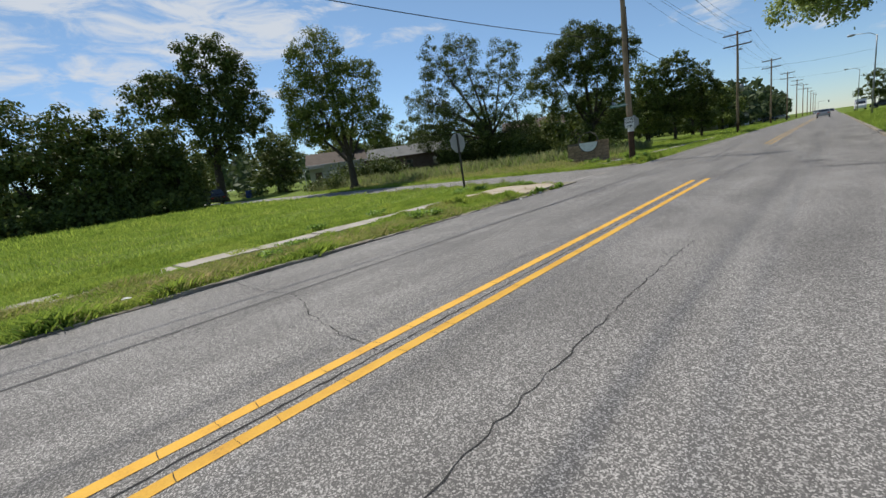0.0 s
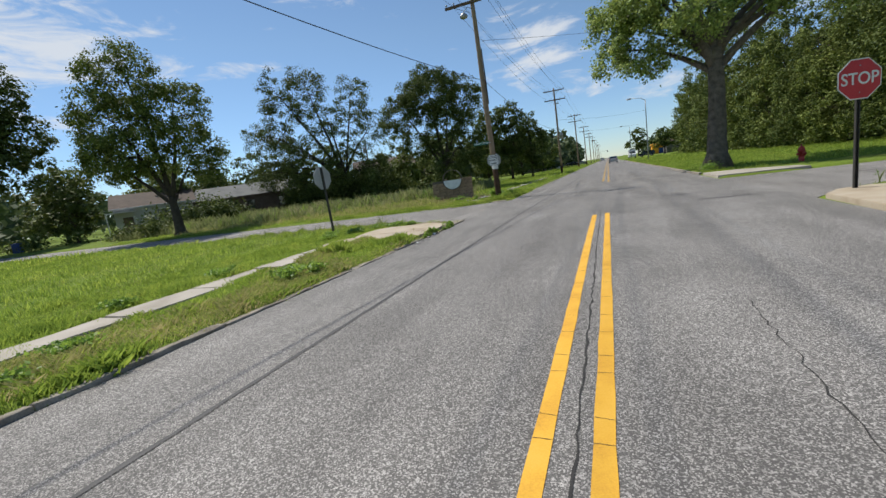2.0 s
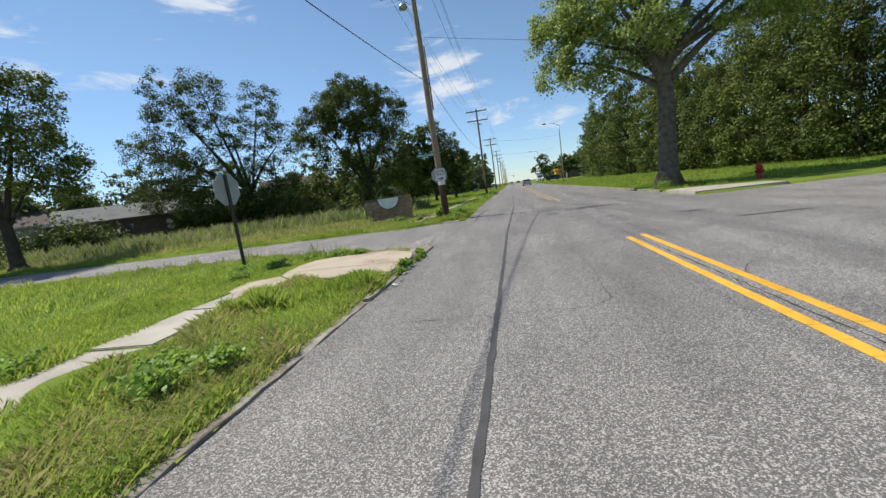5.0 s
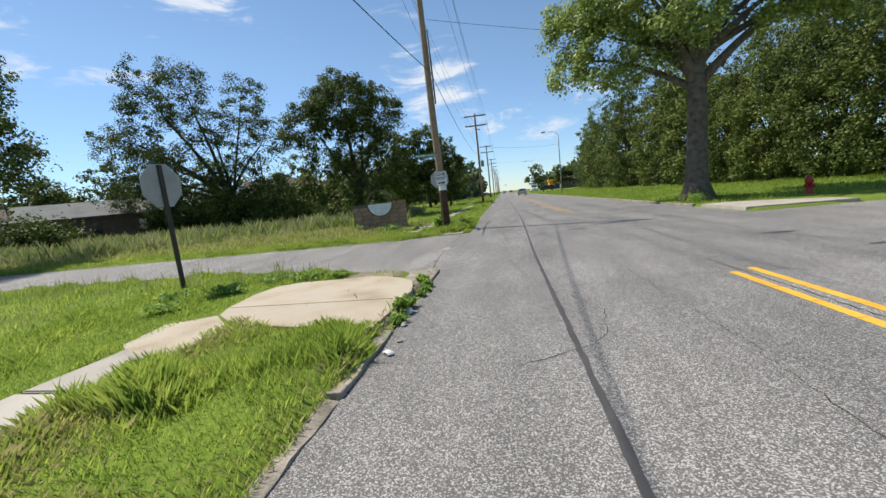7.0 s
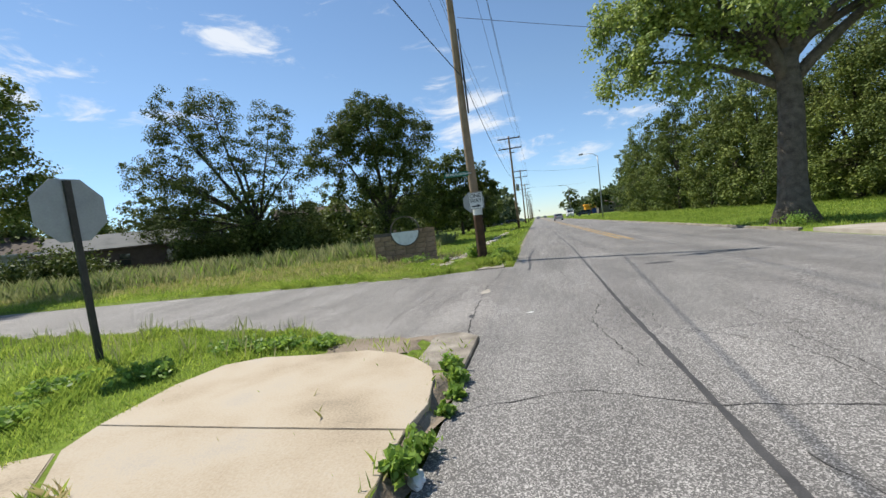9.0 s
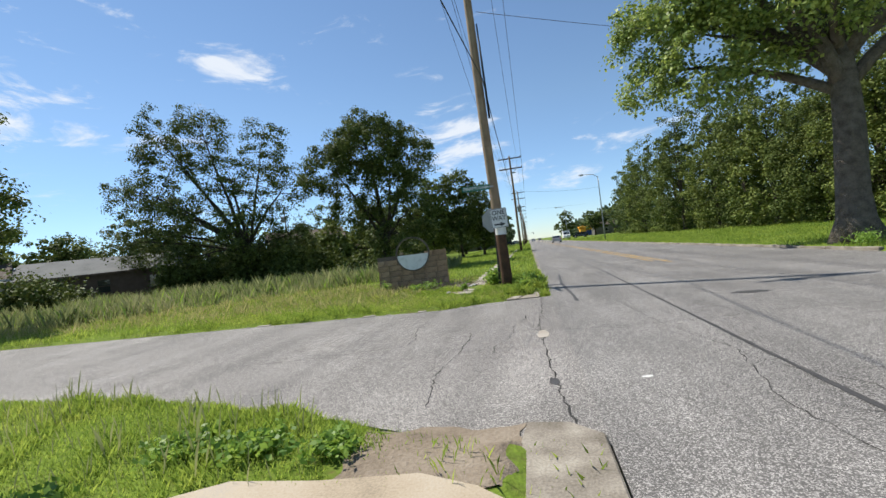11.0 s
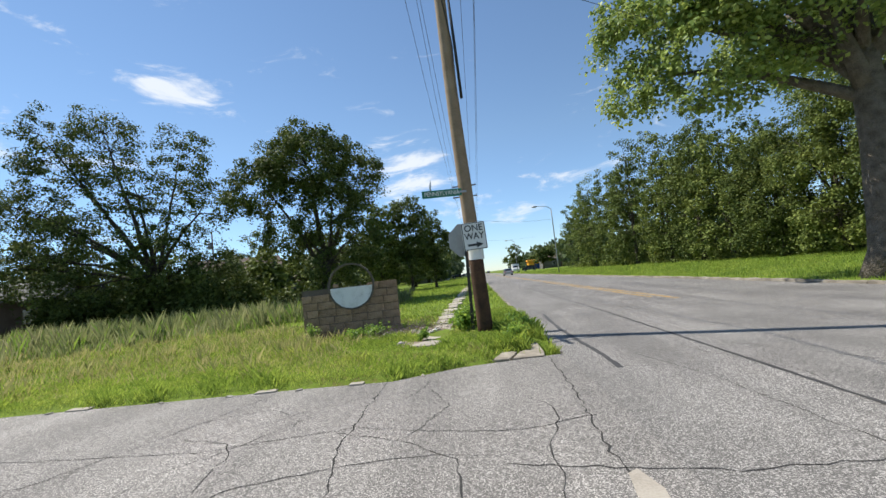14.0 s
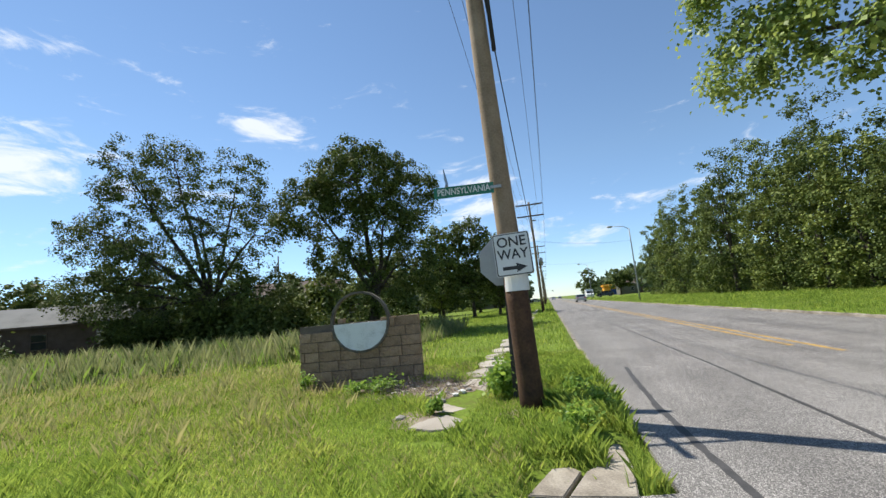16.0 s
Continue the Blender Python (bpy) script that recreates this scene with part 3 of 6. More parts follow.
crack([(-3.3, 8.4), (-3.0, 7.0), (-2.9, 5.1), (-2.6, 3.6), (-2.9, 2.2), (-2.7, 0.6)], 0.012, 18)
crack([(-2.0, 8.5), (-1.4, 7.3), (-0.9, 6.0), (-0.5, 4.2)], 0.012, 19)
crack([(-1.2, 3.0), (-1.25, 1.0), (-1.22, -2.6)], 0.010, 20)
# the side street's mouth is crazed all over
rnd = random.Random(404)
for i in range(11):
    x, y, a = rnd.uniform(-9.5, -4.8), rnd.uniform(3.4, 7.8), rnd.uniform(0, 6.28)
    pts = [(x, y)]
    for _ in range(rnd.randint(4, 9)):
        a += rnd.gauss(0, 0.45)
        nxt = (pts[-1][0] + 0.33 * math.cos(a), pts[-1][1] + 0.33 * math.sin(a))
        if off_road(*nxt) > -0.15:
            break
        pts.append(nxt)
    if len(pts) > 2:
        crack(pts, rnd.uniform(0.008, 0.014), 500 + i)
for i in range(9):
    x, y, a = rnd.uniform(-3.6, 2.5), rnd.uniform(-6, 8), rnd.choice((0.0, 1.57)) + rnd.gauss(0, 0.3)
    pts = [(x, y)]
    for _ in range(rnd.randint(4, 8)):
        a += rnd.gauss(0, 0.3)
        pts.append((pts[-1][0] + 0.35 * math.cos(a), pts[-1][1] + 0.35 * math.sin(a)))
    crack([p for p in pts if -4.1 < p[0] < 4.0], 0.010, 600 + i)
# dark skid curve, oil stains and patches
crack([(-3.62, 14.3), (-3.7, 12.8), (-3.76, 11.2), (-3.74, 9.8), (-3.7, 8.6), (-3.72, 7.7)], 0.075, 21, True)
for cx, cy, rx, ry, sd in ((-0.9, 7.0, 0.3, 0.16, 1), (2.9, 1.2, 0.75, 0.1, 2), (2.2, 3.1, 0.35, 0.12, 3), (-4.45, 2.88, 0.05, 0.12, 4)):
    rnd = random.Random(sd)
    pts = [(cx + rx * math.cos(a) * rnd.uniform(0.7, 1.15), cy + ry * math.sin(a) * rnd.uniform(0.7, 1.15)) for a in np.linspace(0, 2 * math.pi, 22)[:-1]]
    st = new("road_stain", mesh_of("road_stain", [(x, y, 0.0035) for x, y in pts], [tuple(range(len(pts)))], M["tar"]))
    tagged(st, "small dark oily patch on the asphalt", "stain", kind="structure")
pt = new("road_patch", slab("road_patch", [(-4.55, 4.7), (-4.43, 4.72), (-4.40, 4.95), (-4.46, 5.2), (-4.53, 5.15), (-4.57, 4.9)], -0.01, 0.005, M["concrete"]))
tagged(pt, "small pale filler patch in the asphalt", "patch", kind="structure")

# kerbs, in cast lengths
rnd = random.Random(5)


def kerb_run(name, x0, x1, ya, yb, label, lift=0.10):
    k = thing(name, (0, 0, 0), label, "kerb", kind="structure")
    y = ya
    while y < yb - 0.2:
        n = min(yb - y, rnd.uniform(1.6, 2.9))
        h = lift + rnd.uniform(-0.02, 0.015)
        bm = bmesh.new()
        box_bm(bm, x0, x1, 0.008, n - 0.008, -0.2, h, 0.016)
        bmesh.ops.subdivide_edges(bm, edges=[e for e in bm.edges if abs(e.verts[0].co.y - e.verts[1].co.y) > 1], cuts=12)
        for v in bm.verts:
            if v.co.z > 0:
                v.co.x += 0.03 * noise.noise((v.co.x * 9, v.co.y * 3 + y, 1.0))
                v.co.z += 0.03 * noise.noise((v.co.x * 7, v.co.y * 3 + y, 7.0))
        part("kerb_stone", bm_mesh("kerb_stone", bm, M["kerb"]), k, m=pose(rnd.uniform(-0.008, 0.008), y, 0, 0, 0, rnd.uniform(-0.2, 0.2)))
        y += n


kerb_run("kerb_left", -4.285, -4.165, -30, -1.7, "low weathered concrete kerb along the grass verge", 0.035)
kerb_run("kerb_left_far", -4.285, -4.165, 10.4, 70, "low concrete kerb overgrown with grass", 0.0)
kerb_run("kerb_right", 4.1, 4.24, 11.5, 110, "pale broken concrete kerb along the grass", 0.075)
kerb_run("kerb_right_near", 4.1, 4.24, -30, -3.0, "low weathered concrete kerb", 0.1)
# kerb remains on the far side of the side street
k = thing("kerb_side", (0, 0, 0), "broken pale kerb pieces half under grass", "kerb", kind="structure")
for x, w in ((-11.2, 0.35), (-8.4, 0.3), (-7.1, 0.2)):
    part("kerb_stone", box("kerb_stone", -w / 2, w / 2, -0.07, 0.07, -0.1, 0.022, M["concrete"], 0.012), k, m=pose(x, float(interp(x, *LEFT_FAR)) + 0.02, 0, 0, 0, rnd.uniform(-6, 6)))

# corner pad and walks
pad = thing("pavement_corner", (0, 0, 0), "tan concrete corner pad with a joint, edges overgrown", "pavement", kind="structure")
part("slab", slab("slab", [(-6.85, -0.50), (-5.5, -0.56), (-4.33, -0.60), (-4.28, -0.25), (-4.36, 0.25), (-4.45, 0.52), (-4.66, 0.78), (-4.95, 1.0), (-5.3, 1.13), (-5.9, 1.06), (-6.5, 1.06), (-6.85, 0.85), (-6.95, 0.3)], -0.1, 0.100, M["tan"], 0.004), pad)
part("slab", slab("slab", [(-6.72, -0.86), (-6.2, -1.36), (-5.1, -1.66), (-4.65, -1.86), (-4.36, -1.96), (-4.31, -1.2), (-4.335, -0.609), (-5.5, -0.569), (-6.85, -0.509)], -0.1, 0.097, M["tan"], 0.004), pad)
part("slab", slab("slab", [(-7.25, -1.15), (-7.12, -1.9), (-6.8, -2.15), (-6.22, -2.35), (-6.12, -1.9), (-6.24, -1.4), (-6.74, -0.88)], -0.1, 0.094, M["tan"], 0.008), pad)
part("slab", slab("slab", [(-4.72, 0.88), (-4.48, 0.62), (-4.19, 0.6), (-4.19, 1.72), (-4.40, 1.92), (-4.70, 1.94), (-4.76, 1.5)], -0.1, 0.03, M["kerb"], 0.01), pad)
for ex0, ex1, ey0, ey1 in ((-5.85, -4.73, 1.0, 1.92), (-4.46, -4.19, -1.9, 0.62)):
    V, F = [], []
    for iy in range(15):
        for ix in range(15):
            ex, ey = ex0 + (ex1 - ex0) * ix / 14, ey0 + (ey1 - ey0) * iy / 14
            V.append((ex + 0.03 * math.sin(ey * 17), ey + 0.04 * math.sin(ex * 9), max(0.008, float(land(ex, ey)) + 0.008) + 0.006 * math.sin(ex * 23 + ey * 31)))
            if ix and iy:
                F.append((iy * 15 + ix - 16, iy * 15 + ix - 15, iy * 15 + ix, iy * 15 + ix - 1))
    earth = new("ground_bare_earth", mesh_of("ground_bare_earth", V, F, M["dirt"], True))
    tagged(earth, "bare brown earth and grit beside the corner pad", "ground", kind="structure")
rnd = random.Random(19)
for ex, ey, ea, eb in ((-7.05, 12.35, 0.85, 0.75), (-8.6, 12.95, 1.5, 0.3), (-6.75, 10.75, 0.35, 0.55), (-5.35, 10.75, 0.3, 0.25)):
    rim = [(ex + ea * c * math.cos(a), ey + eb * c * math.sin(a)) for a, c in ((2 * math.pi * k / 26, rnd.uniform(0.75, 1.1)) for k in range(26))]
    V = [(ex, ey, float(land(ex, ey)) + 0.03)] + [((x + ex) / 2, (y + ey) / 2, float(land((x + ex) / 2, (y + ey) / 2)) + 0.024) for x, y in rim] + [(x, y, float(land(x, y)) + 0.006) for x, y in rim]
    F = [(0, 1 + k, 1 + (k + 1) % 26) for k in range(26)] + [(1 + k, 27 + k, 27 + (k + 1) % 26, 1 + (k + 1) % 26) for k in range(26)]
    tagged(new("ground_bare_earth", mesh_of("ground_bare_earth", V, F, M["dirt"], True)), "bare brown earth with grit in the grass", "ground", kind="structure")
walk_l = thing("pavement_left", (0, 0, 0), "old pale concrete footpath half lost in grass", "pavement", kind="structure")
rnd = random.Random(8)
y = -24.0
while y < -2.6:
    n = 1.5
    w0, w1 = -6.95 + rnd.uniform(-0.05, 0.1), -6.05 + rnd.uniform(-0.12, 0.05)
    if y > -3.6:
        w0, w1 = w0 - 0.12, w1 - 0.1
    out = [(w0, y + 0.02), ((w0 + w1) / 2, y + rnd.uniform(0.0, 0.05)), (w1, y + 0.02), (w1 + rnd.uniform(-0.1, 0.06), y + n / 2), (w1, y + n - 0.02), ((w0 + w1) / 2, y + n - rnd.uniform(0.01, 0.05)), (w0, y + n - 0.02), (w0 + rnd.uniform(-0.05, 0.1), y + n / 2)]
    part("slab", slab("slab", out, -0.1, 0.09 + rnd.uniform(-0.012, 0.008), M["concrete"], 0.012), walk_l)
    y += n
walk_f = thing("pavement_far", (0, 0, 0), "cracked footpath slabs nearly covered by grass", "pavement", kind="structure")
y = 13.5
while y < 60:
    n = rnd.uniform(0.9, 1.5)
    cx = float(interp(y, [9.9, 11.5, 14, 30, 60], [-6.45, -6.2, -6.35, -6.3, -6.2]))
    ww = rnd.uniform(0.22, 0.36)
    out = [(cx + ww * math.cos(a) * rnd.uniform(0.85, 1.15), y + n / 2 + n * 0.5 * math.sin(a) * rnd.uniform(0.85, 1.0)) for a in np.linspace(0, 2 * math.pi, 11)[:-1]]
    part("slab", slab("slab", out, -0.05, 0.105 + rnd.uniform(-0.01, 0.02), M["concrete"], 0.012), walk_f)
    y += n * 1.08
for outline in ([(-4.94, 8.74), (-4.46, 8.74), (-4.40, 9.3), (-4.42, 9.98), (-4.53, 9.75), (-4.6, 9.42), (-4.78, 9.2)],
                [(-5.24, 8.76), (-4.98, 8.73), (-4.82, 9.2), (-4.9, 9.3), (-5.06, 9.26)],
                [(-6.72, 10.3), (-6.4, 10.18), (-6.04, 10.24), (-6.1, 10.6), (-6.36, 10.85), (-6.62, 10.62)],
                [(-6.66, 11.02), (-6.3, 10.96), (-6.0, 11.3), (-5.98, 12.3), (-6.06, 13.3), (-6.5, 13.35), (-6.56, 12.2)]):
    part("slab", slab("slab", outline, -0.1, 0.02 if outline[0][1] < 9 else 0.1, M["kerb" if outline[0][1] < 9 else "concrete"], 0.008), walk_f)
apron = thing("pavement_driveway", (0, 0, 0), "pale concrete driveway apron beside the street", "pavement", kind="structure")
part("slab", slab("slab", [(4.15, 8.0), (6.9, 7.65), (6.9, 8.7), (5.3, 10.6), (4.15, 10.9)], -0.1, 0.11, M["concrete"], 0.012), apron)
pad_r = thing("pavement_corner_right", (0, 0, 0), "tan concrete corner slab with grassy edges", "pavement", kind="structure")
part("slab", slab("slab", [(4.12, -2.9), (5.8, -2.9), (6.2, -1.5), (5.9, -0.2), (5.2, 0.05), (4.55, -0.2), (4.15, -0.8)], -0.1, 0.10, M["tan"], 0.012), pad_r)


# ---- trees ----
def tree(name, label, base, height, r0, fork, blobs, clusters, per, leaf, spread, leafmat, barkmat, seed, lean=(0, 0), droop=0.0, bare=0):
    """A tapered trunk, limbs that reach into the crown's lobes, twigs to every clump, and leaves about each clump.
    blobs: lobes of the crown (dx, dy, z, radius across, radius up) from the base."""
    rg = np.random.default_rng(seed)
    rnd = random.Random(seed)
    root = thing(name, (base[0], base[1], float(land(base[0], base[1])) - 0.05), label, "tree")
    top = Vector((lean[0], lean[1], fork))
    trunk = []
    for i in range(9):
        u = i / 8
        flare = 1 + 0.75 * max(0, 1 - u * 7)
        w = 0.05 * height / 12 * math.sin(u * 5 + seed)
        trunk.append((Vector((top.x * u + w * u, top.y * u, fork * u)), r0 * flare * (1 - 0.32 * u)))
    V, F = tube_data([trunk], 14)
    for v in V:
        a = math.atan2(v.y, v.x)
        v.xy = v.xy * (1 + 0.07 * math.sin(a * 5 + v.z) + 0.05 * noise.noise((math.cos(a) * 3, math.sin(a) * 3, v.z * 1.2 + seed)))
    part("trunk", mesh_of("trunk", V, F, barkmat, True), root)
    anchors, arad = [], []
    for bi, (dx, dy, z, rr, rz) in enumerate(blobs):
        end = Vector((dx, dy, z + rz * 0.25))
        mid = top.lerp(end, 0.5) + Vector((rnd.uniform(-0.3, 0.3), rnd.uniform(-0.3, 0.3), (end - top).length * rnd.uniform(-0.02, 0.14)))
        start = trunk[-1][0] - Vector((0, 0, rnd.uniform(0, 0.25) * fork))
        if start.z < fork:
            start.xy = top.xy * (start.z / fork)
        path = []
        rl = r0 * (0.62 if bi == 0 else rnd.uniform(0.36, 0.54))
        for i in range(8):
            u = i / 7
            p = start * (1 - u) ** 2 + mid * 2 * u * (1 - u) + end * u * u
            p = p + Vector((rnd.uniform(-1, 1), rnd.uniform(-1, 1), rnd.uniform(-1, 1))) * 0.05 * rr * u
            path.append((p, max(0.012, rl * (1 - 0.88 * u))))
            if i > 1:
                anchors.append(p)
                arad.append(path[-1][1])
        part("limb", tubes("limb", [path], barkmat, 8), root)
    vol = np.array([b[3] ** 2 * b[4] for b in blobs])
    pick = rg.choice(len(blobs), clusters, p=vol / vol.sum())
    B = np.array(blobs)[pick]
    d = rg.normal(size=(clusters, 3))
    d /= np.linalg.norm(d, axis=1)[:, None]
    rad = rg.uniform(0.25, 1.0, clusters) ** 0.45 * rg.uniform(0.82, 1.08, clusters)
    C = B[:, :3] + d * rad[:, None] * B[:, [3, 3, 4]]
    C[:, 2] -= droop * rg.uniform(0, 1, clusters) * rad
    A = np.array([tuple(a) for a in anchors])
    twigs = []
    for c in C[::2]:
        k = int(np.argmin(((A - c) ** 2).sum(1) + 0.3 * np.maximum(0, A[:, 2] - c[2]) ** 2))
        a, e = anchors[k], Vector(c)
        m = a.lerp(e, 0.5) + Vector((rnd.uniform(-0.1, 0.1), rnd.uniform(-0.1, 0.1), 0.1 * (e - a).length))
        rt = min(arad[k] * 0.6, 0.012 * height / 10 + 0.010 * (e - a).length)
        twigs.append([(a, rt), (m, rt * 0.65), (e, rt * 0.25)])
    tagged(part("twigwork", tubes("twigwork", twigs, barkmat, 4), root), kind="stuff")
    # leaves
    cnt = rg.poisson(per * rg.uniform(0.45, 1.5, clusters))
    idx = np.repeat(np.arange(clusters), cnt)
    n = len(idx)
    size = spread * rg.uniform(0.55, 1.35, clusters)
    out = rg.normal(size=(n, 3)) + np.array([0, 0, 0.25])
    out /= np.linalg.norm(out, axis=1)[:, None]
    P = C[idx] + out * (size[idx] * rg.uniform(0.1, 1.15, n) ** 0.6)[:, None] * np.array([0.95, 0.95, 0.62])
    P[:, 2] -= droop * 0.25 * rg.exponential(1, n)
    P[:, 2] = np.maximum(P[:, 2], 0.25)
    nrm = rg.normal(size=(n, 3)) * 0.42 + out * 0.7
    nrm[:, 2] += 0.5
    nrm /= np.linalg.norm(nrm, axis=1)[:, None]
    t = rg.normal(size=(n, 3))
    t[:, 2] -= 0.5
    t -= nrm * (t * nrm).sum(1)[:, None]
    t /= np.linalg.norm(t, axis=1)[:, None]
    s = np.cross(nrm, t)
    L = (leaf * rg.uniform(0.6, 1.3, n))[:, None]
    q = np.stack([P - t * L * 0.5, P + s * L * 0.34 + nrm * L * 0.08, P + t * L * 0.5, P - s * L * 0.34 + nrm * L * 0.08], 1).reshape(-1, 3)
    part("crown", mesh_np("crown", q, np.arange(4 * n), 4, leafmat), root)
    return root


# the old street tree beside the driveway
tree("street_tree", "huge old maple with furrowed grey trunk and spreading crown", (5.35, 14.0), 15, 0.45, 6.2,
     [(0.1, 0.4, 12.0, 2.6, 3.0), (-2.9, 0.3, 9.0, 1.7, 1.6), (-3.3, 1.0, 7.2, 1.7, 1.8), (-4.2, 3.0, 7.0, 1.35, 1.2), (-4.3, 3.0, 8.9, 1.4, 1.3), (-2.2, -0.6, 8.6, 1.6, 1.3), (3.4, -0.6, 7.9, 2.1, 1.2), (0.5, 3.0, 8.4, 2.2, 1.8), (-0.9, -1.8, 7.3, 1.6, 1.0), (5.6, -0.4, 8.0, 2.0, 1.3), (-1.7, 0.0, 11.4, 1.7, 1.7), (-1.8, 0.8, 6.3, 1.3, 0.9), (-4.2, 1.8, 9.6, 1.5, 1.4), (-3.4, 1.2, 11.8, 1.6, 1.5), (2.9, 0.4, 10.9, 2.0, 1.6), (5.2, 0.8, 10.2, 1.8, 1.5), (7.4, 0.2, 8.8, 1.5, 1.2), (1.5, -1.8, 9.4, 1.5, 1.0)],
     740, 108, 0.16, 0.6, M["leaf_maple"], M["bark"], 11, (0.05, 0.0), 0.45)

# across the side street, from the nearest lot westward
tree("willow_like_tree", "broad dark-green tree with forked trunk and dense crown", (-15.6, 30), 13.5, 0.36, 3.0,
     [(-0.3, 0, 10.2, 3.2, 2.6), (-3.0, -1.5, 8.4, 2.4, 2.2), (2.8, 2.6, 9.4, 1.9, 2.4), (1.0, 0.5, 7.2, 2.4, 2.0), (-1.5, -0.6, 5.2, 2.0, 1.6), (2.4, 1.5, 4.6, 2.0, 2.2), (0.6, 0, 2.8, 1.8, 1.5)],
     700, 76, 0.17, 0.6, M["leaf_dark"], M["bark_dark"], 21, (0.4, 0.2), 0.3)
tree("tree", "airy many-stemmed tree with thin upper crown", (-27.5, 30), 16, 0.34, 3.6,
     [(-3.6, 0.4, 13.6, 2.6, 3.0), (2.6, 0, 11.6, 2.2, 2.5), (-6.5, -0.6, 11.6, 2.6, 2.6), (-1.0, 0, 9.5, 3.2, 2.2), (-8.0, -1.0, 8.6, 2.4, 2.2), (4.2, 0, 7.6, 2.2, 2.2), (-4.6, -1.0, 6.2, 3.2, 2.4), (1.4, -1, 4.8, 3.2, 2.6), (-7.4, -0.6, 13.8, 1.7, 2.6), (-8.2, -1.5, 4.8, 2.6, 2.2), (4.6, 0, 3.4, 2.0, 2.0), (-4.0, -1.5, 2.8, 3.0, 1.8), (-8.5, 1.5, 6.8, 2.8, 2.4), (-6.5, 2.5, 3.6, 3.0, 2.2), (-10.4, -1.0, 9.2, 2.0, 2.4), (-10.4, -1.0, 4.6, 2.0, 2.2)],
     1000, 62, 0.17, 0.68, M["leaf_dark"], M["bark_dark"], 22, (0.2, 0.0), 0.2)
tree("tree", "rounded leafy tree with a short forked trunk", (-29.6, 10.8), 13.4, 0.34, 3.0,
     [(-0.6, -1.2, 11.2, 2.6, 2.7), (-2.5, -1.8, 8.8, 2.4, 2.5), (1.2, 0.8, 8.8, 2.5, 2.6), (-0.6, -1.8, 6.4, 2.8, 2.1), (1.8, 1.2, 5.6, 2.3, 1.9), (-3.0, -2.4, 5.8, 2.1, 1.9)],
     620, 62, 0.18, 0.66, M["leaf_light"], M["bark_dark"], 23, (-0.3, 0.1), 0.2)
tree("cottonwood_tree", "very tall dark cottonwood with an uneven crown", (-57.5, 9.5), 22, 0.6, 6.0,
     [(0, 2.0, 18.0, 3.6, 3.6), (-1.0, -3.4, 13.5, 4.2, 3.4), (0, 5.4, 16.4, 2.6, 3.2), (0, 1.5, 12.5, 4.4, 3.6), (0, 6.4, 12.0, 3.2, 3.4), (1, 0.8, 8.0, 3.6, 3.0), (0, 4.4, 8.0, 3.0, 2.6)],
     560, 56, 0.36, 1.05, M["leaf_dark"], M["bark_dark"], 24, (0, 0.5), 0.3)
tree("tree", "slim dark-green tree beyond the low wall", (-12.6, 50), 11.5, 0.2, 2.5,
     [(0, 0, 8.8, 1.9, 2.4), (1.6, 0, 7.6, 1.6, 2.2), (-1.4, 0, 6.8, 1.7, 2.2), (0.6, 0, 4.8, 2.2, 2.0), (-0.6, -0.5, 3.0, 2.0, 1.9)], 260, 36, 0.30, 0.65, M["leaf_dark"], M["bark_dark"], 25)
tree("tree", "slim dark-green tree beyond the low wall", (-15.6, 48.5), 10.8, 0.2, 2.5,
     [(0, 0, 8.4, 1.8, 2.2), (1.2, 0, 6.2, 1.8, 2.2), (-1.4, 0, 5.6, 1.7, 2.2), (0, 0, 3.4, 2.2, 2.0)], 220, 34, 0.30, 0.65, M["leaf_light"], M["bark_dark"], 26)
tree("tree", "small round tree by the street", (-10.2, 53), 9.6, 0.18, 2.2,
     [(0, 0, 7.4, 1.5, 2.0), (0.9, 0, 5.4, 1.6, 2.0), (-0.9, 0, 4.4, 1.6, 2.0), (0.3, 0, 2.4, 1.6, 1.4)], 180, 34, 0.30, 0.6, M["leaf_dark"], M["bark_dark"], 27)

# the dark row that closes the lot on the west
for i, (x, y, h, w, mt) in enumerate(((-44, -6.2, 10.4, 2.8, "leaf_dark"), (-45.5, -2.2, 11.0, 2.9, "leaf_dark"), (-45, 1.2, 9.0, 2.4, "leaf_dark"), (-48, -9.5, 11.6, 3.0, "leaf_dark"), (-52, -13, 12.5, 3.2, "leaf_light"),
                                      (-55, -17, 11.0, 3.2, "leaf_dark"), (-48, 0.5, 9.0, 2.5, "leaf_light"), (-58, -22, 11.0, 3.4, "leaf_dark"), (-50, -6, 10.0, 3.0, "leaf_dark"), (-60, -28, 12, 3.4, "leaf_dark"))):
    r = random.Random(60 + i)
    tree("hedgerow_tree", "dense dark tree in a vine-covered row", (x, y), h, 0.22, h * 0.22,
         [(0, 0, h * 0.80, w * 0.75, h * 0.18), (r.uniform(-0.6, 0.6), -w * 0.5, h * 0.58, w * 0.75, h * 0.2), (0.4, w * 0.5, h * 0.56, w * 0.75, h * 0.2), (0.8, 0, h * 0.34, w, h * 0.2), (1.1, r.uniform(-1, 1), h * 0.16, w * 0.95, h * 0.16)],
         190, 48, 0.32, 0.85, M[mt], M["bark_dark"], 60 + i, droop=0.6)
# thin pale dead-topped tree further back
tree("tree", "sparse half-bare tree behind the row", (-78, -17), 17, 0.28, 6, [(0, 0, 14, 2.2, 2.4), (0.5, 2.6, 12.5, 1.8, 2.2), (0, -2.4, 12.8, 1.8, 2.2)], 60, 10, 0.4, 0.9, M["leaf_light"], M["bark"], 80)
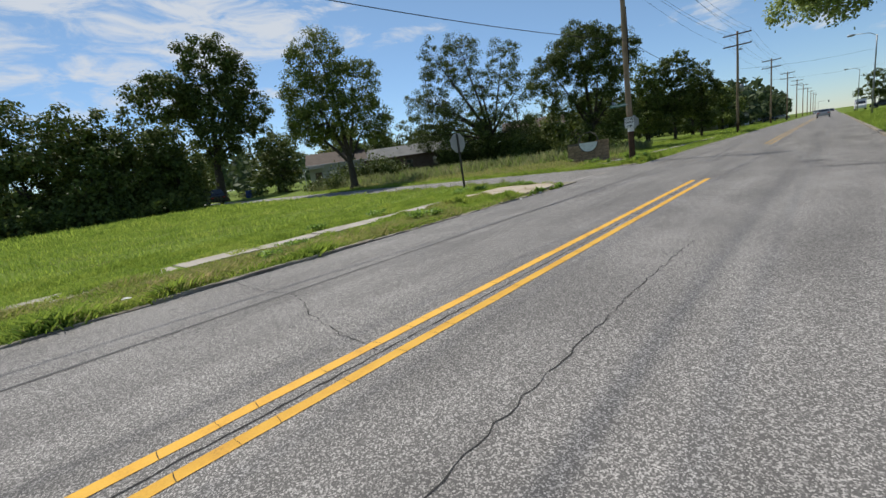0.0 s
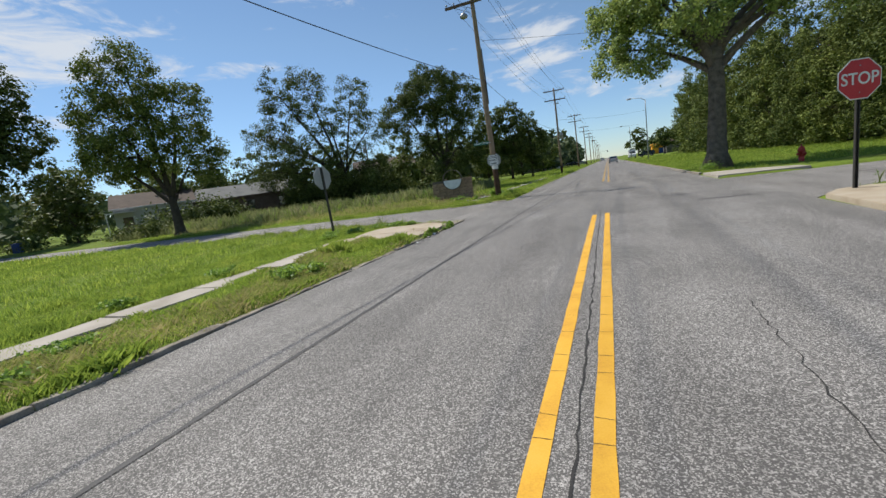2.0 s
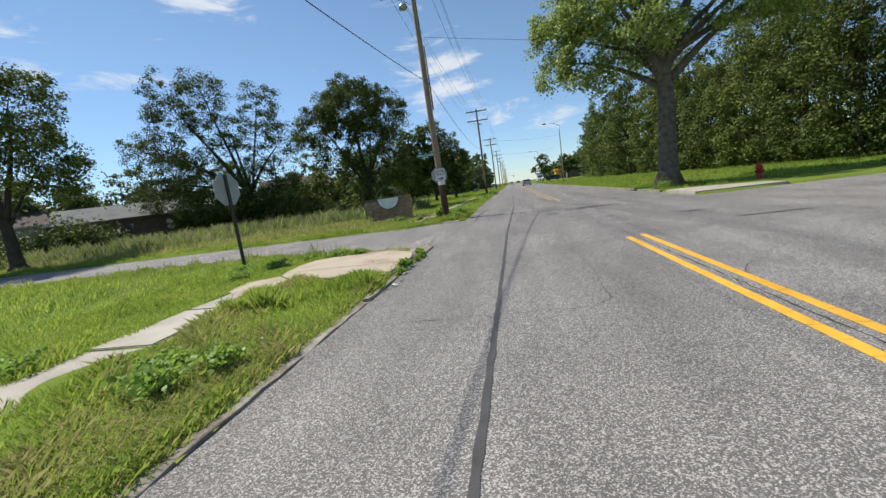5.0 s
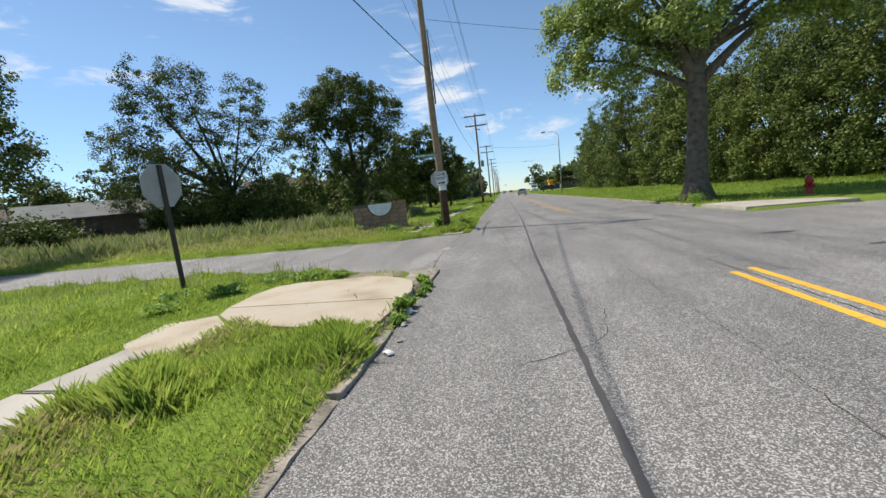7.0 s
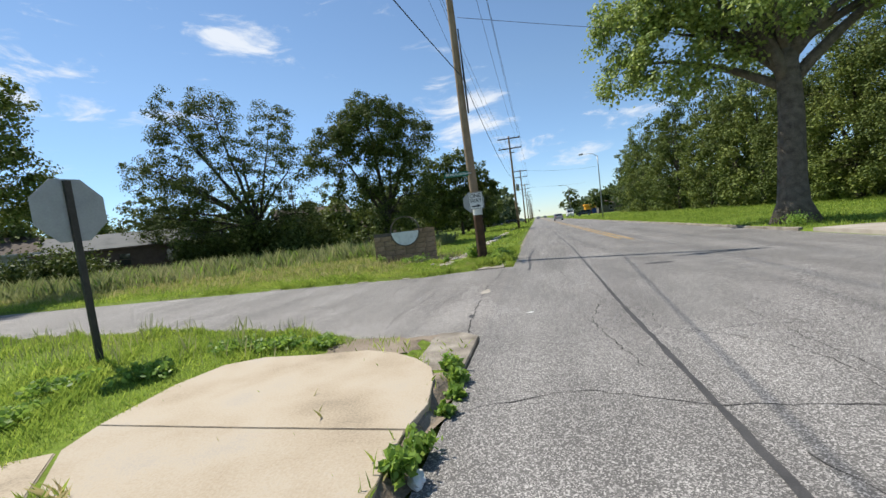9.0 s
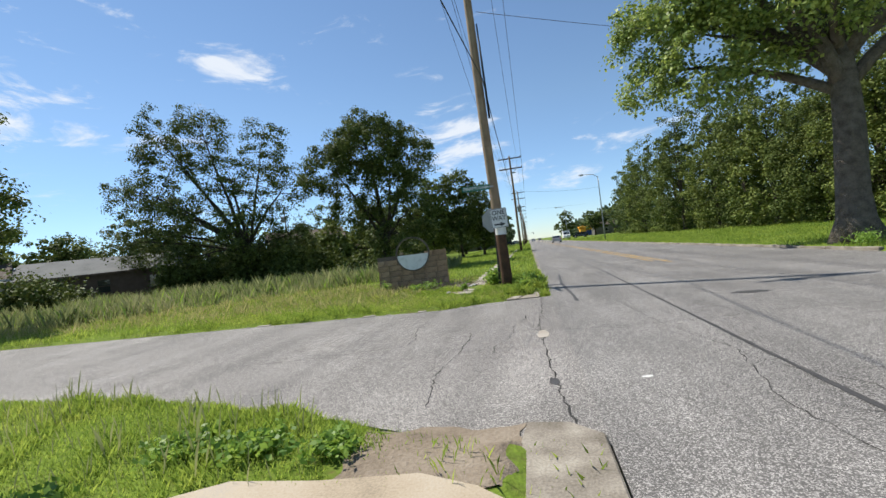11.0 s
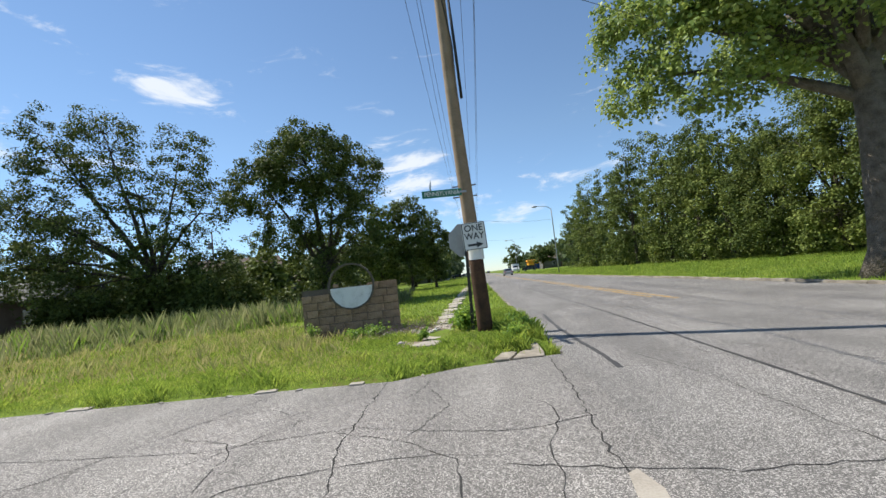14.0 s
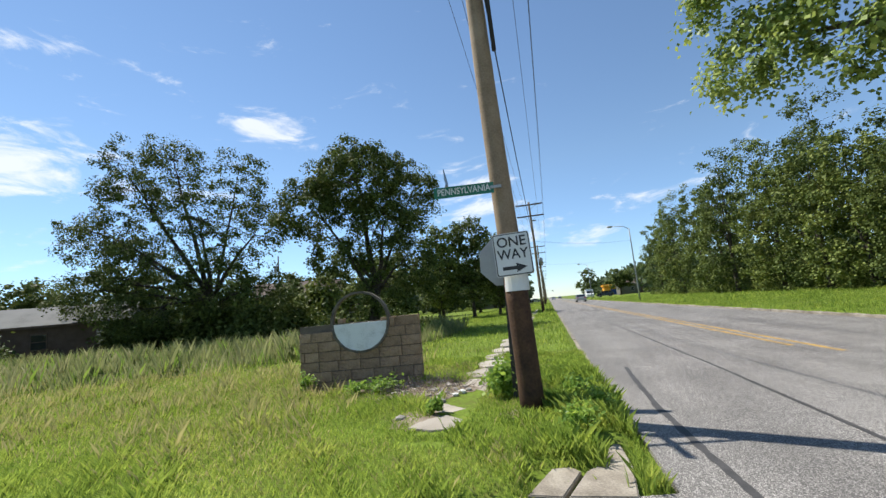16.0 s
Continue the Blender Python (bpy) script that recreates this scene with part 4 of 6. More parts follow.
# trees behind the houses
for i, (x, y, h, w) in enumerate(((-66, 22, 11, 4.0), (-56, 27, 8, 3.2), (-58, 19, 9, 3.4), (-62, 34, 12, 4.2), (-56, 46, 11, 4.2), (-48, 56, 12, 4.2), (-36, 62, 12, 4.0), (-28, 64, 11, 3.8), (-21, 68, 11, 3.6), (-74, 12, 9, 3.6), (-43, 38, 8, 3.2), (-50, 25, 8, 2.8), (-58, 38, 9, 3.4), (-66, 46, 10, 4.0), (-20, 46, 8, 2.6), (-25, 52, 9, 3.0), (-30.5, 44, 6.5, 2.4), (-26.5, 43, 6, 2.2), (-16, 76, 9, 3.2), (-14, 92, 9, 3.2))):
    r = random.Random(90 + i)
    tree("tree", "leafy green tree behind the houses", (x, y), h, 0.22, h * 0.25, [(0, 0, h * 0.76, w * 0.7, h * 0.2), (-w * 0.5, 0, h * 0.5, w * 0.75, h * 0.22), (w * 0.5, 0.4, h * 0.52, w * 0.75, h * 0.22), (0, -0.6, h * 0.27, w, h * 0.2)],
         150, 30, 0.42, 0.85, M["leaf_light" if i % 2 else "leaf_dark"], M["bark_dark"], 90 + i)

# the wood on the east side
wood = [(13.6, 19.5, 10.5, 2.9), (16.5, 15.6, 11, 3.1), (18.5, 21, 12, 3.2), (12.8, 24.5, 10.2, 2.8), (16, 27, 12.2, 3.2), (12.4, 29.5, 9.6, 2.7), (12.8, 34, 10.0, 2.8), (16.5, 33, 12.5, 3.2), (12.6, 39, 10.2, 2.8), (17, 40, 12.5, 3.3),
        (12.9, 44, 10.0, 2.9), (13.2, 49.5, 10.2, 2.9), (17.5, 48, 12, 3.4), (13.6, 55, 10, 3.0), (14, 61, 10.2, 3.0), (18, 58, 12, 3.5), (14.4, 67, 10, 3.1), (15, 74, 10.2, 3.2), (15.6, 82, 10.5, 3.4), (16.4, 92, 11, 3.6), (21, 16, 12, 3.4), (22, 26, 13, 3.6)]
for i, (x, y, h, w) in enumerate(wood):
    r = random.Random(140 + i)
    h *= r.uniform(0.85, 1.15) * float(np.interp(y, [15, 36, 50, 70, 95], [1.0, 1.05, 1.4, 1.55, 1.3]))
    x += float(np.interp(y, [15, 30, 45, 60, 95], [4.6, 4.0, 2.6, 0.8, -0.6])) + r.uniform(-0.9, 0.9)
    h *= float(np.interp(y, [20, 50], [1.14, 1.0]))
    w *= 1.06
    near = y < 36
    tree("woodland_tree", "leafy tree at the edge of a dense wood", (x, y), h, 0.2, h * 0.26,
         [(0, 0, h * 0.80, w * 0.66, h * 0.18), (r.uniform(-1.2, 0.2), -w * 0.45, h * 0.6, w * 0.7, h * 0.19), (r.uniform(-1, 0.4), w * 0.45, h * 0.56, w * 0.7, h * 0.2), (-0.7, 0, h * 0.38, w * 0.9, h * 0.2), (-0.9, r.uniform(-1, 1), h * 0.17, w * 0.85, h * 0.15)],
         280 if near else 210, 84 if near else 50, 0.165 if near else 0.24, 0.66, M[("leaf_dark", "leaf_dark", "leaf_light")[i % 3]], M["bark_dark"], 140 + i, droop=0.5)
# lone trees far down the street
for i, (x, y, h, w) in enumerate(((13, 200, 13, 5.0), (18, 150, 9, 4), (26, 170, 10, 5), (34, 210, 12, 6))):
    tree("tree", "rounded tree far down the street", (x, y), h, 0.3, h * 0.2, [(0, 0, h * 0.7, w * 0.7, h * 0.26), (w * 0.4, 0, h * 0.45, w * 0.7, h * 0.22), (-w * 0.4, 0, h * 0.42, w * 0.7, h * 0.22)], 120, 26, 0.6, 0.9, M["leaf_dark"], M["bark_dark"], 180 + i)

# far woods on the skyline
rg = np.random.default_rng(5)
P = []
for _ in range(900):
    sidev = rg.random()
    if sidev < 0.5:
        x, y = rg.uniform(-170, -14), rg.uniform(105, 330)
    elif sidev < 0.8:
        x, y = rg.uniform(18, 160), rg.uniform(110, 420)
    else:
        x, y = rg.uniform(-240, -95), rg.uniform(-60, 120)
    if sidev < 0.5:
        x = -12 - (y - 100) * 0.03 - rg.exponential(30)
    elif sidev < 0.8:
        x = 22 + (y - 110) * 0.02 + rg.exponential(30)
    h = rg.uniform(7, 12)
    k = 70
    d = rg.normal(size=(k, 3))
    d /= np.linalg.norm(d, axis=1)[:, None]
    P.append(np.array([x, y, h * 0.55]) + d * rg.uniform(0.7, 1, (k, 1)) * np.array([h * 0.42, h * 0.42, h * 0.48]))
P = np.concatenate(P)
n = len(P)
a = rg.normal(size=(n, 3))
a /= np.linalg.norm(a, axis=1)[:, None]
b = np.cross(a, rg.normal(size=(n, 3)))
b /= np.linalg.norm(b, axis=1)[:, None]
L = rg.uniform(0.6, 1.3, (n, 1))
P[:, 2] = np.maximum(P[:, 2], 0.4)
far = new("far_woods", mesh_np("far_woods", np.stack([P - a * L, P + b * L * 0.7, P + a * L, P - b * L * 0.7], 1).reshape(-1, 3), np.arange(4 * n), 4, M["leaf_far"]))
tagged(far, "distant hazy green woods along the skyline", "woods", kind="stuff")


def shrubs(name, spots, leaf, mat, label, seed, dens=260):
    """Low bushes: leaves about stems, heaped unevenly."""
    rg = np.random.default_rng(seed)
    Q = []
    for x, y, h, w in spots:
        k = int(dens * max(0.5, w * h))
        u = rg.normal(size=(k, 3))
        u /= np.linalg.norm(u, axis=1)[:, None]
        p = u * (rg.uniform(0.1, 1.25, (k, 1)) ** 0.7) * np.array([w, w, h * 0.55]) * (0.8 + 0.3 * np.sin(5 * u[:, :1] + 3 * u[:, 1:2] + x) + 0.25 * np.sin(11 * u[:, :1] - 9 * u[:, 2:] + y))
        p[:, 2] = np.abs(p[:, 2] + h * 0.4) + 0.05
        Q.append(p + np.array([x, y, float(land(x, y))]))
    P = np.concatenate(Q)
    n = len(P)
    nr = rg.normal(size=(n, 3)) * 0.7 + np.array([0, 0, 0.7])
    nr /= np.linalg.norm(nr, axis=1)[:, None]
    t = rg.normal(size=(n, 3))
    t -= nr * (t * nr).sum(1)[:, None]
    t /= np.linalg.norm(t, axis=1)[:, None]
    s = np.cross(nr, t)
    L = (leaf * rg.uniform(0.6, 1.3, n))[:, None]
    ob = new(name, mesh_np(name, np.stack([P - t * L / 2, P + s * L * 0.33, P + t * L / 2, P - s * L * 0.33], 1).reshape(-1, 3), np.arange(4 * n), 4, mat))
    return tagged(ob, label, "bushes", kind="stuff")


rnd = random.Random(31)
shrubs("undergrowth_wood", [(rnd.uniform(0, 2.6) + float(np.interp(y, [15, 40, 60, 90], [17.2, 15.8, 13.6, 13.2])), y, rnd.uniform(0.4, 1.7), rnd.uniform(0.5, 1.2)) for y in np.arange(15.5, 90, 0.95)], 0.17, M["leaf_light"], "dense leafy undergrowth at the wood's edge", 32, 170)
# dark leaves fill the wood's depth in place of shade below its canopy
shrubs("undergrowth_wood_shade", [(rnd.uniform(19.5, 25), y, rnd.uniform(2.4, 5.0), rnd.uniform(1.4, 2.4)) for y in np.arange(11.5, 90, 0.8)], 0.34, M["leaf_dark"], "dark leaf mass standing in for the wood's shaded interior", 33, 60)
shrubs("undergrowth_row", [(rnd.uniform(-43.5, -40), y, rnd.uniform(0.8, 2.8), rnd.uniform(0.9, 1.5)) for y in np.arange(-14, 2, 0.5)] + [(rnd.uniform(-52, -45), y, rnd.uniform(1, 3), 1.4) for y in np.arange(-30, -12, 0.8)], 0.3, M["leaf_dark"], "dark vines and bushes under the tree row", 34, 130)
# second group: dark leaves added to stand for deep shade under the tree
shrubs("bushes_and_shade_fill", [(rnd.uniform(-44, -35), rnd.uniform(17, 24), rnd.uniform(1.4, 3.4), rnd.uniform(1.0, 1.8)) for _ in range(30)] + [(rnd.uniform(-35, -22.5), rnd.uniform(28, 33), rnd.uniform(2.4, 4.6), 1.8) for _ in range(30)]
       + [(rnd.uniform(-42, -34), rnd.uniform(12, 17), rnd.uniform(0.8, 1.8), 1.2) for _ in range(12)] + [(rnd.uniform(-20, -13), rnd.uniform(30, 38), rnd.uniform(1.0, 2.4), 1.2) for _ in range(10)] + [(rnd.uniform(-60, -48), rnd.uniform(11, 16), rnd.uniform(0.8, 2.2), 1.3) for _ in range(8)],
       0.26, M["leaf_dark"], "unkempt bushes round the old houses, some dark ones standing in for tree shade", 35, 130)
shrubs("bush_by_pole", [(-5.68, 11.7, 0.5, 0.26), (-5.5, 12.1, 0.45, 0.28), (-5.78, 12.2, 0.4, 0.2)], 0.085, M["weed"], "bright green broad-leaved weed clump by the pole", 36, 1300)
shrubs("kerb_weeds", [(-4.75, 10.0, 0.3, 0.22), (-4.5, 10.6, 0.32, 0.2), (-4.7, 11.2, 0.36, 0.25), (-4.2, 0.4, 0.13, 0.09), (-4.16, 0.1, 0.12, 0.07), (-4.17, -0.2, 0.1, 0.06), (-4.22, -0.75, 0.13, 0.1), (-4.25, -1.0, 0.14, 0.1), (-4.2, -1.4, 0.12, 0.1), (-4.3, 0.65, 0.13, 0.09), (-5.0, -5.6, 0.16, 0.3), (-4.75, -5.2, 0.13, 0.24), (-5.3, -5.2, 0.1, 0.24), (-5.5, -8.6, 0.1, 0.3), (-5.0, -9.4, 0.1, 0.25), (-7.3, -7.0, 0.13, 0.3), (-7.2, -5.0, 0.13, 0.3),
                      (-7.6, 0.6, 0.12, 0.32), (-7.2, 1.5, 0.1, 0.3), (-6.6, 1.5, 0.1, 0.3), (-8.3, 0.2, 0.12, 0.3), (-7.9, -0.5, 0.1, 0.3), (-6.0, 1.45, 0.08, 0.22), (-6.5, 10.92, 0.2, 0.13), (4.6, 12.6, 0.4, 0.4), (4.9, 13.0, 0.4, 0.4), (5.6, -0.6, 0.5, 0.4), (6.0, -1.2, 0.5, 0.5), (-7.9, 12.6, 0.26, 0.34), (-8.4, 12.6, 0.2, 0.34), (-9.6, 12.8, 0.4, 0.2)], 0.06, M["weed"],
       "low broad-leaved weeds along kerbs and walks", 37, 900)


# ---- grass ----
def blades(name, n, x0, x1, y0, y1, h0, h1, w, mat, label, seed, keep, bend=0.5, tuft=0.0):
    """Single bent blades over a stretch of ground, thinned by keep(x, y), a share from 0 to 1."""
    rg = np.random.default_rng(seed)
    x, y = rg.uniform(x0, x1, n), rg.uniform(y0, y1, n)
    if tuft:
        x = np.round(x / tuft) * tuft + rg.normal(0, tuft * 0.28, n)
        y = np.round(y / tuft) * tuft + rg.normal(0, tuft * 0.28, n)
    ok = (rg.random(n) < keep(x, y)) & (off_road(x, y) > 0.02)
    x, y = x[ok], y[ok]
    n = len(x)
    clump = 0.62 + 0.5 * np.sin(x * 2.1 + 1.7 * np.sin(y * 1.3)) * np.sin(y * 1.9 + x * 0.7) + 0.3 * np.sin(x * 7 + y * 5)
    h = rg.uniform(h0, h1, n) * np.clip(clump, 0.5, 1.25)
    a = rg.uniform(0, 2 * math.pi, n)
    sx, sy = np.cos(a) * w / 2, np.sin(a) * w / 2
    bx, by = -np.sin(a) * h * bend * rg.uniform(0.1, 1, n), np.cos(a) * h * bend * rg.uniform(0.1, 1, n)
    z = land(x, y) - 0.01
    v = np.stack([np.stack([x - sx, y - sy, z], -1), np.stack([x + sx, y + sy, z], -1), np.stack([x + bx * 0.35 + sx * 0.7, y + by * 0.35 + sy * 0.7, z + h * 0.6], -1),
                  np.stack([x + bx, y + by, z + h], -1)], 1).reshape(-1, 3)
    i = np.arange(n)[:, None] * 4
    tri = np.concatenate([i + 0, i + 1, i + 2, i + 0, i + 2, i + 3], 1).ravel()
    ob = new(name, mesh_np(name, v, tri, 3, mat))
    return tagged(ob, label, "grass", kind="stuff")


def on_walk(x, y):
    """1 on bare slabs, 0 on grass."""
    pad_in = (x > -6.85) & (x < -4.4) & (y > -1.5) & (y < 1.0) & (y < 1.35 - 0.0 * x) & ~((y < -1.3) & (x < -6.0)) & ~((x > -4.75) & (y > 0.72))
    near_in = (x > np.where(y > -3.6, -7.05, -6.85)) & (x < np.where(y > -3.6, -6.15, -6.05)) & (y < -1.1)
    wob = 0.1 * np.sin(y * 3.1) + 0.07 * np.sin(y * 7.3)
    near_in &= (x + wob < np.where(y > -3.6, -6.2, -6.08))
    near_in &= (y > -8.5) | ((np.sin(y * 1.7) > 0.55) & (y > -14))
    far_in = (np.abs(x + 6.33 + 0.05 * np.sin(y * 4)) < 0.24) & (y > 9.7) & (np.sin(y * 4.9) > -0.85)
    corner = ((x > -5.22) & (x < -4.4) & (y > 8.7) & (y < 9.28)) | ((x > -4.6) & (x < -4.4) & (y < 9.8) & (y > 9.2)) | ((x > -6.68) & (x < -6.08) & (y > 10.25) & (y < 10.7)) | ((x > -6.58) & (x < -6.03) & (y > 11.0) & (y < 13.3))
    east = (x > 4.1) & (x < 6.9) & (((y > 7.6) & (y < 10.7 - 0.5 * np.maximum(0, x - 5))) | ((y > -2.9) & (y < -0.1) & (x < 5.8)))
    rubble = (np.hypot((x + 7.0) / 0.75, (y - 12.4) / 0.75) < 1) | (np.hypot((x + 8.3) / 1.7, (y - 13.0) / 0.35) < 1)
    strip = ((x > -4.6) & (y > -1.8) & (y < 1.7)) | ((x > -5.8 + 0.15 * np.sin(y * 9)) & (y > 0.95) & (y < 2.2))
    rubble |= strip
    return np.where(pad_in | near_in | far_in | corner | east, 0.998, np.where(rubble, 0.93, 0.0))


open_ground = lambda x, y: 1 - on_walk(x, y)
lawn = lambda x, y: (1 - on_walk(x, y)) * np.clip(0.35 + 0.8 * np.exp(-np.maximum(0, -5.0 - x) / 9), 0, 1)
verge_dry = lambda x, y: (1 - on_walk(x, y)) * np.clip(0.5 + 0.9 * np.sin(y * 0.9 + 1.0) * np.sin(x * 2.0 + y * 0.35), 0, 1)
blades("grass_verge", 230000, -9.5, -4.2, -15, 3.2, 0.03, 0.13, 0.0055, M["grass"], "bright green uncut verge grass", 41, open_ground, 0.8, 0.06)
blades("grass_verge_dry", 70000, -6.1, -4.24, -14, 0.0, 0.04, 0.14, 0.0035, M["dry_grass"], "straw-coloured dry verge grass", 42, verge_dry, 1.4, 0.11)
blades("grass_kerb_fringe", 9000, -4.42, -4.19, -14, -1.6, 0.06, 0.17, 0.006, M["grass"], "grass hanging over the kerb", 59, lambda x, y: np.clip(1.6 * np.sin(y * 1.9 + 1.2 * np.sin(y * 0.7)), 0, 1), 1.3, 0.09)
blades("grass_pad_tufts", 22000, -6.1, -4.4, -3.4, -1.75, 0.12, 0.30, 0.005, M["grass"], "long grass tufts before the corner pad", 62, lambda x, y: open_ground(x, y) * np.clip(1.5 * np.sin(x * 2.6 + 0.8) * np.sin(y * 2.2 - 0.4) + 0.25, 0, 1), 0.6, 0.09)
blades("grass_lot", 76000, -26, -9, -15, 3.4, 0.06, 0.18, 0.018, M["grass"], "green mown lot grass", 43, open_ground, 0.6, 0.16)
blades("grass_lot_far", 36000, -46, -24, -22, 3.3, 0.10, 0.28, 0.05, M["grass"], "green mown lot grass", 44, open_ground, 0.6, 0.3)
blades("grass_corner", 210000, -14, -4.2, 8.0, 16.5, 0.04, 0.15, 0.006, M["grass"], "green grass on the street corner", 45, open_ground, 0.8, 0.06)
blades("grass_corner_dry", 38000, -14, -5.0, 8.6, 15, 0.05, 0.17, 0.004, M["dry_grass"], "pale seeding grass on the corner", 46, lambda x, y: open_ground(x, y) * np.clip(0.45 + 0.8 * np.sin(x * 0.9 + y * 1.6) * np.sin(x * 0.35 - y * 0.8), 0.08, 1), 0.9, 0.07)
blades("grass_corner_tufts", 26000, -11, -4.3, 8.5, 12.5, 0.08, 0.20, 0.0045, M["grass"], "taller tufts of grass along the corner", 60, lambda x, y: open_ground(x, y) * np.clip(2.2 * np.sin(x * 2.3 + 1.1 * np.sin(y * 2)) * np.sin(y * 2.9) - 0.4, 0, 1) * np.clip(1.6 - 0.5 * (y - 8.8), 0.15, 1), 0.8, 0.08)
blades("grass_pole_foot", 16000, -5.4, -4.25, 9.5, 14, 0.09, 0.24, 0.0045, M["grass"], "long grass round the pole's foot", 61, lambda x, y: open_ground(x, y) * np.clip(0.6 + 0.6 * np.sin(y * 3), 0, 1), 0.9, 0.08)
blades("grass_back", 50000, -30, -4.4, 14, 40, 0.08, 0.22, 0.026, M["grass"], "green grass behind the low wall", 47, open_ground, 0.6, 0.18)
blades("grass_roadside", 36000, -14, -4.4, 38, 110, 0.10, 0.3, 0.06, M["grass"], "green roadside grass", 48, open_ground, 0.6)
blades("grass_mid", 60000, -34, -13.5, 8.0, 16.5, 0.06, 0.2, 0.016, M["grass"], "green grass on the vacant lot", 57, open_ground, 0.6, 0.13)
blades("grass_mid_dry", 30000, -30, -8, 8.2, 17, 0.10, 0.34, 0.008, M["dry_grass"], "pale seeding grass on the vacant lot", 58, lambda x, y: open_ground(x, y) * np.clip((y - 8.8) / 2, 0, 1), 0.6)
tallmask = lambda x, y: np.clip((y - 10.8 - 0.9 * np.clip(x + 22, 0, 14)) / 2.0, 0, 1) * np.clip(0.75 + 0.5 * np.sin(x * 0.8 + y), 0.2, 1)
blades("tall_weeds", 90000, -40, -9.5, 10.5, 29, 0.4, 1.0, 0.014, M["tall_grass"], "tall pale seeding grass and weeds", 49, tallmask, 0.5, 0.3)
blades("tall_weeds_green", 16000, -36, -10, 12, 29, 0.4, 0.9, 0.035, M["weed"], "tall green weeds in the vacant lot", 50, tallmask, 0.5, 0.9)
blades("grass_east", 80000, 4.25, 22, 10.5, 40, 0.06, 0.2, 0.022, M["grass"], "green roadside grass before the wood", 51, open_ground, 0.6, 0.14)
blades("grass_east_far", 36000, 4.25, 17, 38, 110, 0.10, 0.3, 0.06, M["grass"], "green roadside grass before the wood", 52, open_ground, 0.6)
blades("grass_east_near", 9000, 4.2, 8, -6, 0.9, 0.1, 0.34, 0.012, M["tall_grass"], "pale tufts round the corner slab", 53, open_ground, 0.7, 0.2)
blades("grass_side_edge", 60000, -16, -5, 1.0, 3.6, 0.04, 0.15, 0.0055, M["grass"], "long grass at the side street's edge", 54, lambda x, y: open_ground(x, y) * np.clip(1.3 - off_road(x, y), 0.1, 1), 0.6, 0.09)
blades("grass_seed_heads", 900, -14, -6, 0.9, 3.0, 0.2, 0.38, 0.004, M["tall_grass"], "thin seed stalks over the grass", 55, open_ground, 0.3)


# ---- poles, wires ----
def utility_pole(x, y, h, r, lean, label, arms, seed, dark_to=1.8):
    root = thing("utility_pole", (x, y, float(land(x, y)) - 0.1), label, "utility pole", "poles along the street")
    rnd = random.Random(seed)
    ax = lambda z: Vector((lean * z / h + 0.015 * math.sin(z * 0.8 + seed), 0.01 * math.sin(z * 0.6), z))
    rad = lambda z: r * (1 - 0.36 * z / h)
    lower = [(ax(z), rad(z) * 1.004) for z in np.linspace(0, dark_to, 7)]
    part("pole_butt", tubes("pole_butt", [lower], M["pole_dark"], 16), root, "dark tarred pole foot")
    part("pole_shaft", tubes("pole_shaft", [[(ax(z), rad(z)) for z in np.linspace(dark_to, h, 14)]], M["pole_wood"], 16), root)
    for z, half, off in arms:
        c = ax(z)
        arm = part("crossarm", box("crossarm", -half + off, half + off, -0.06, 0.06, -0.06, 0.06, M["old_wood"], 0.01), root, m=pose(c.x, c.y - rad(z) - 0.05, z))
        for k in (-0.92, -0.5, 0.5, 0.92):
            part("insulator", lathe("insulator", [(0.012, 0.06), (0.012, 0.12), (0.04, 0.13), (0.045, 0.17), (0.025, 0.2), (0.01, 0.215)], M["steel"], 8), arm, m=pose(k * half + off, 0, 0))
        for sgn in (-1, 1):
            part("brace", tubes("brace", [[((sgn * half * 0.5 + off, 0, -0.05), 0.014), ((sgn * 0.08, 0, -0.5), 0.014)]], M["steel"], 5), arm)
    return root


def cable(name, a, b, sag, r, mat, label, seg=24):
    pts = []
    for i in range(seg + 1):
        u = i / seg
        p = Vector(a).lerp(Vector(b), u)
        pts.append((p - Vector((0, 0, 4 * sag * u * (1 - u))), r))
    ob = new(name, tubes(name, [pts], M[mat], 5))
    tagged(ob, label, "cable")


PX, PY = -5.27, 10.94
p1 = utility_pole(PX, PY, 10.4, 0.155, -0.22, "weathered wooden utility pole with dark foot on the corner", [(9.85, 0.95, -0.45)], 1, 1.75)
lamp = part("lamp_head", lathe("lamp_head", [(0.05, -0.1), (0.16, -0.06), (0.2, 0.02), (0.12, 0.14), (0.05, 0.2)], M["steel"], 12), p1, "grey street-lamp head", pose(-0.62, -0.35, 9.2))
part("lamp_bracket", tubes("lamp_bracket", [[((0, 0, 0.2), 0.02), ((0.2, 0.12, 0.45), 0.02), ((0.5, 0.3, 0.3), 0.02)]], M["steel"], 6), lamp)
part("conduit", tubes("conduit", [[((0.07, -0.13, 4.9), 0.03), ((0.05, -0.12, 6.2), 0.03), ((0.02, -0.12, 7.6), 0.022)]], M["cable"], 6), p1, "black cable run on the pole")
YS = [47.1, 83, 119, 155, 191, 227, 263, 299, 335]
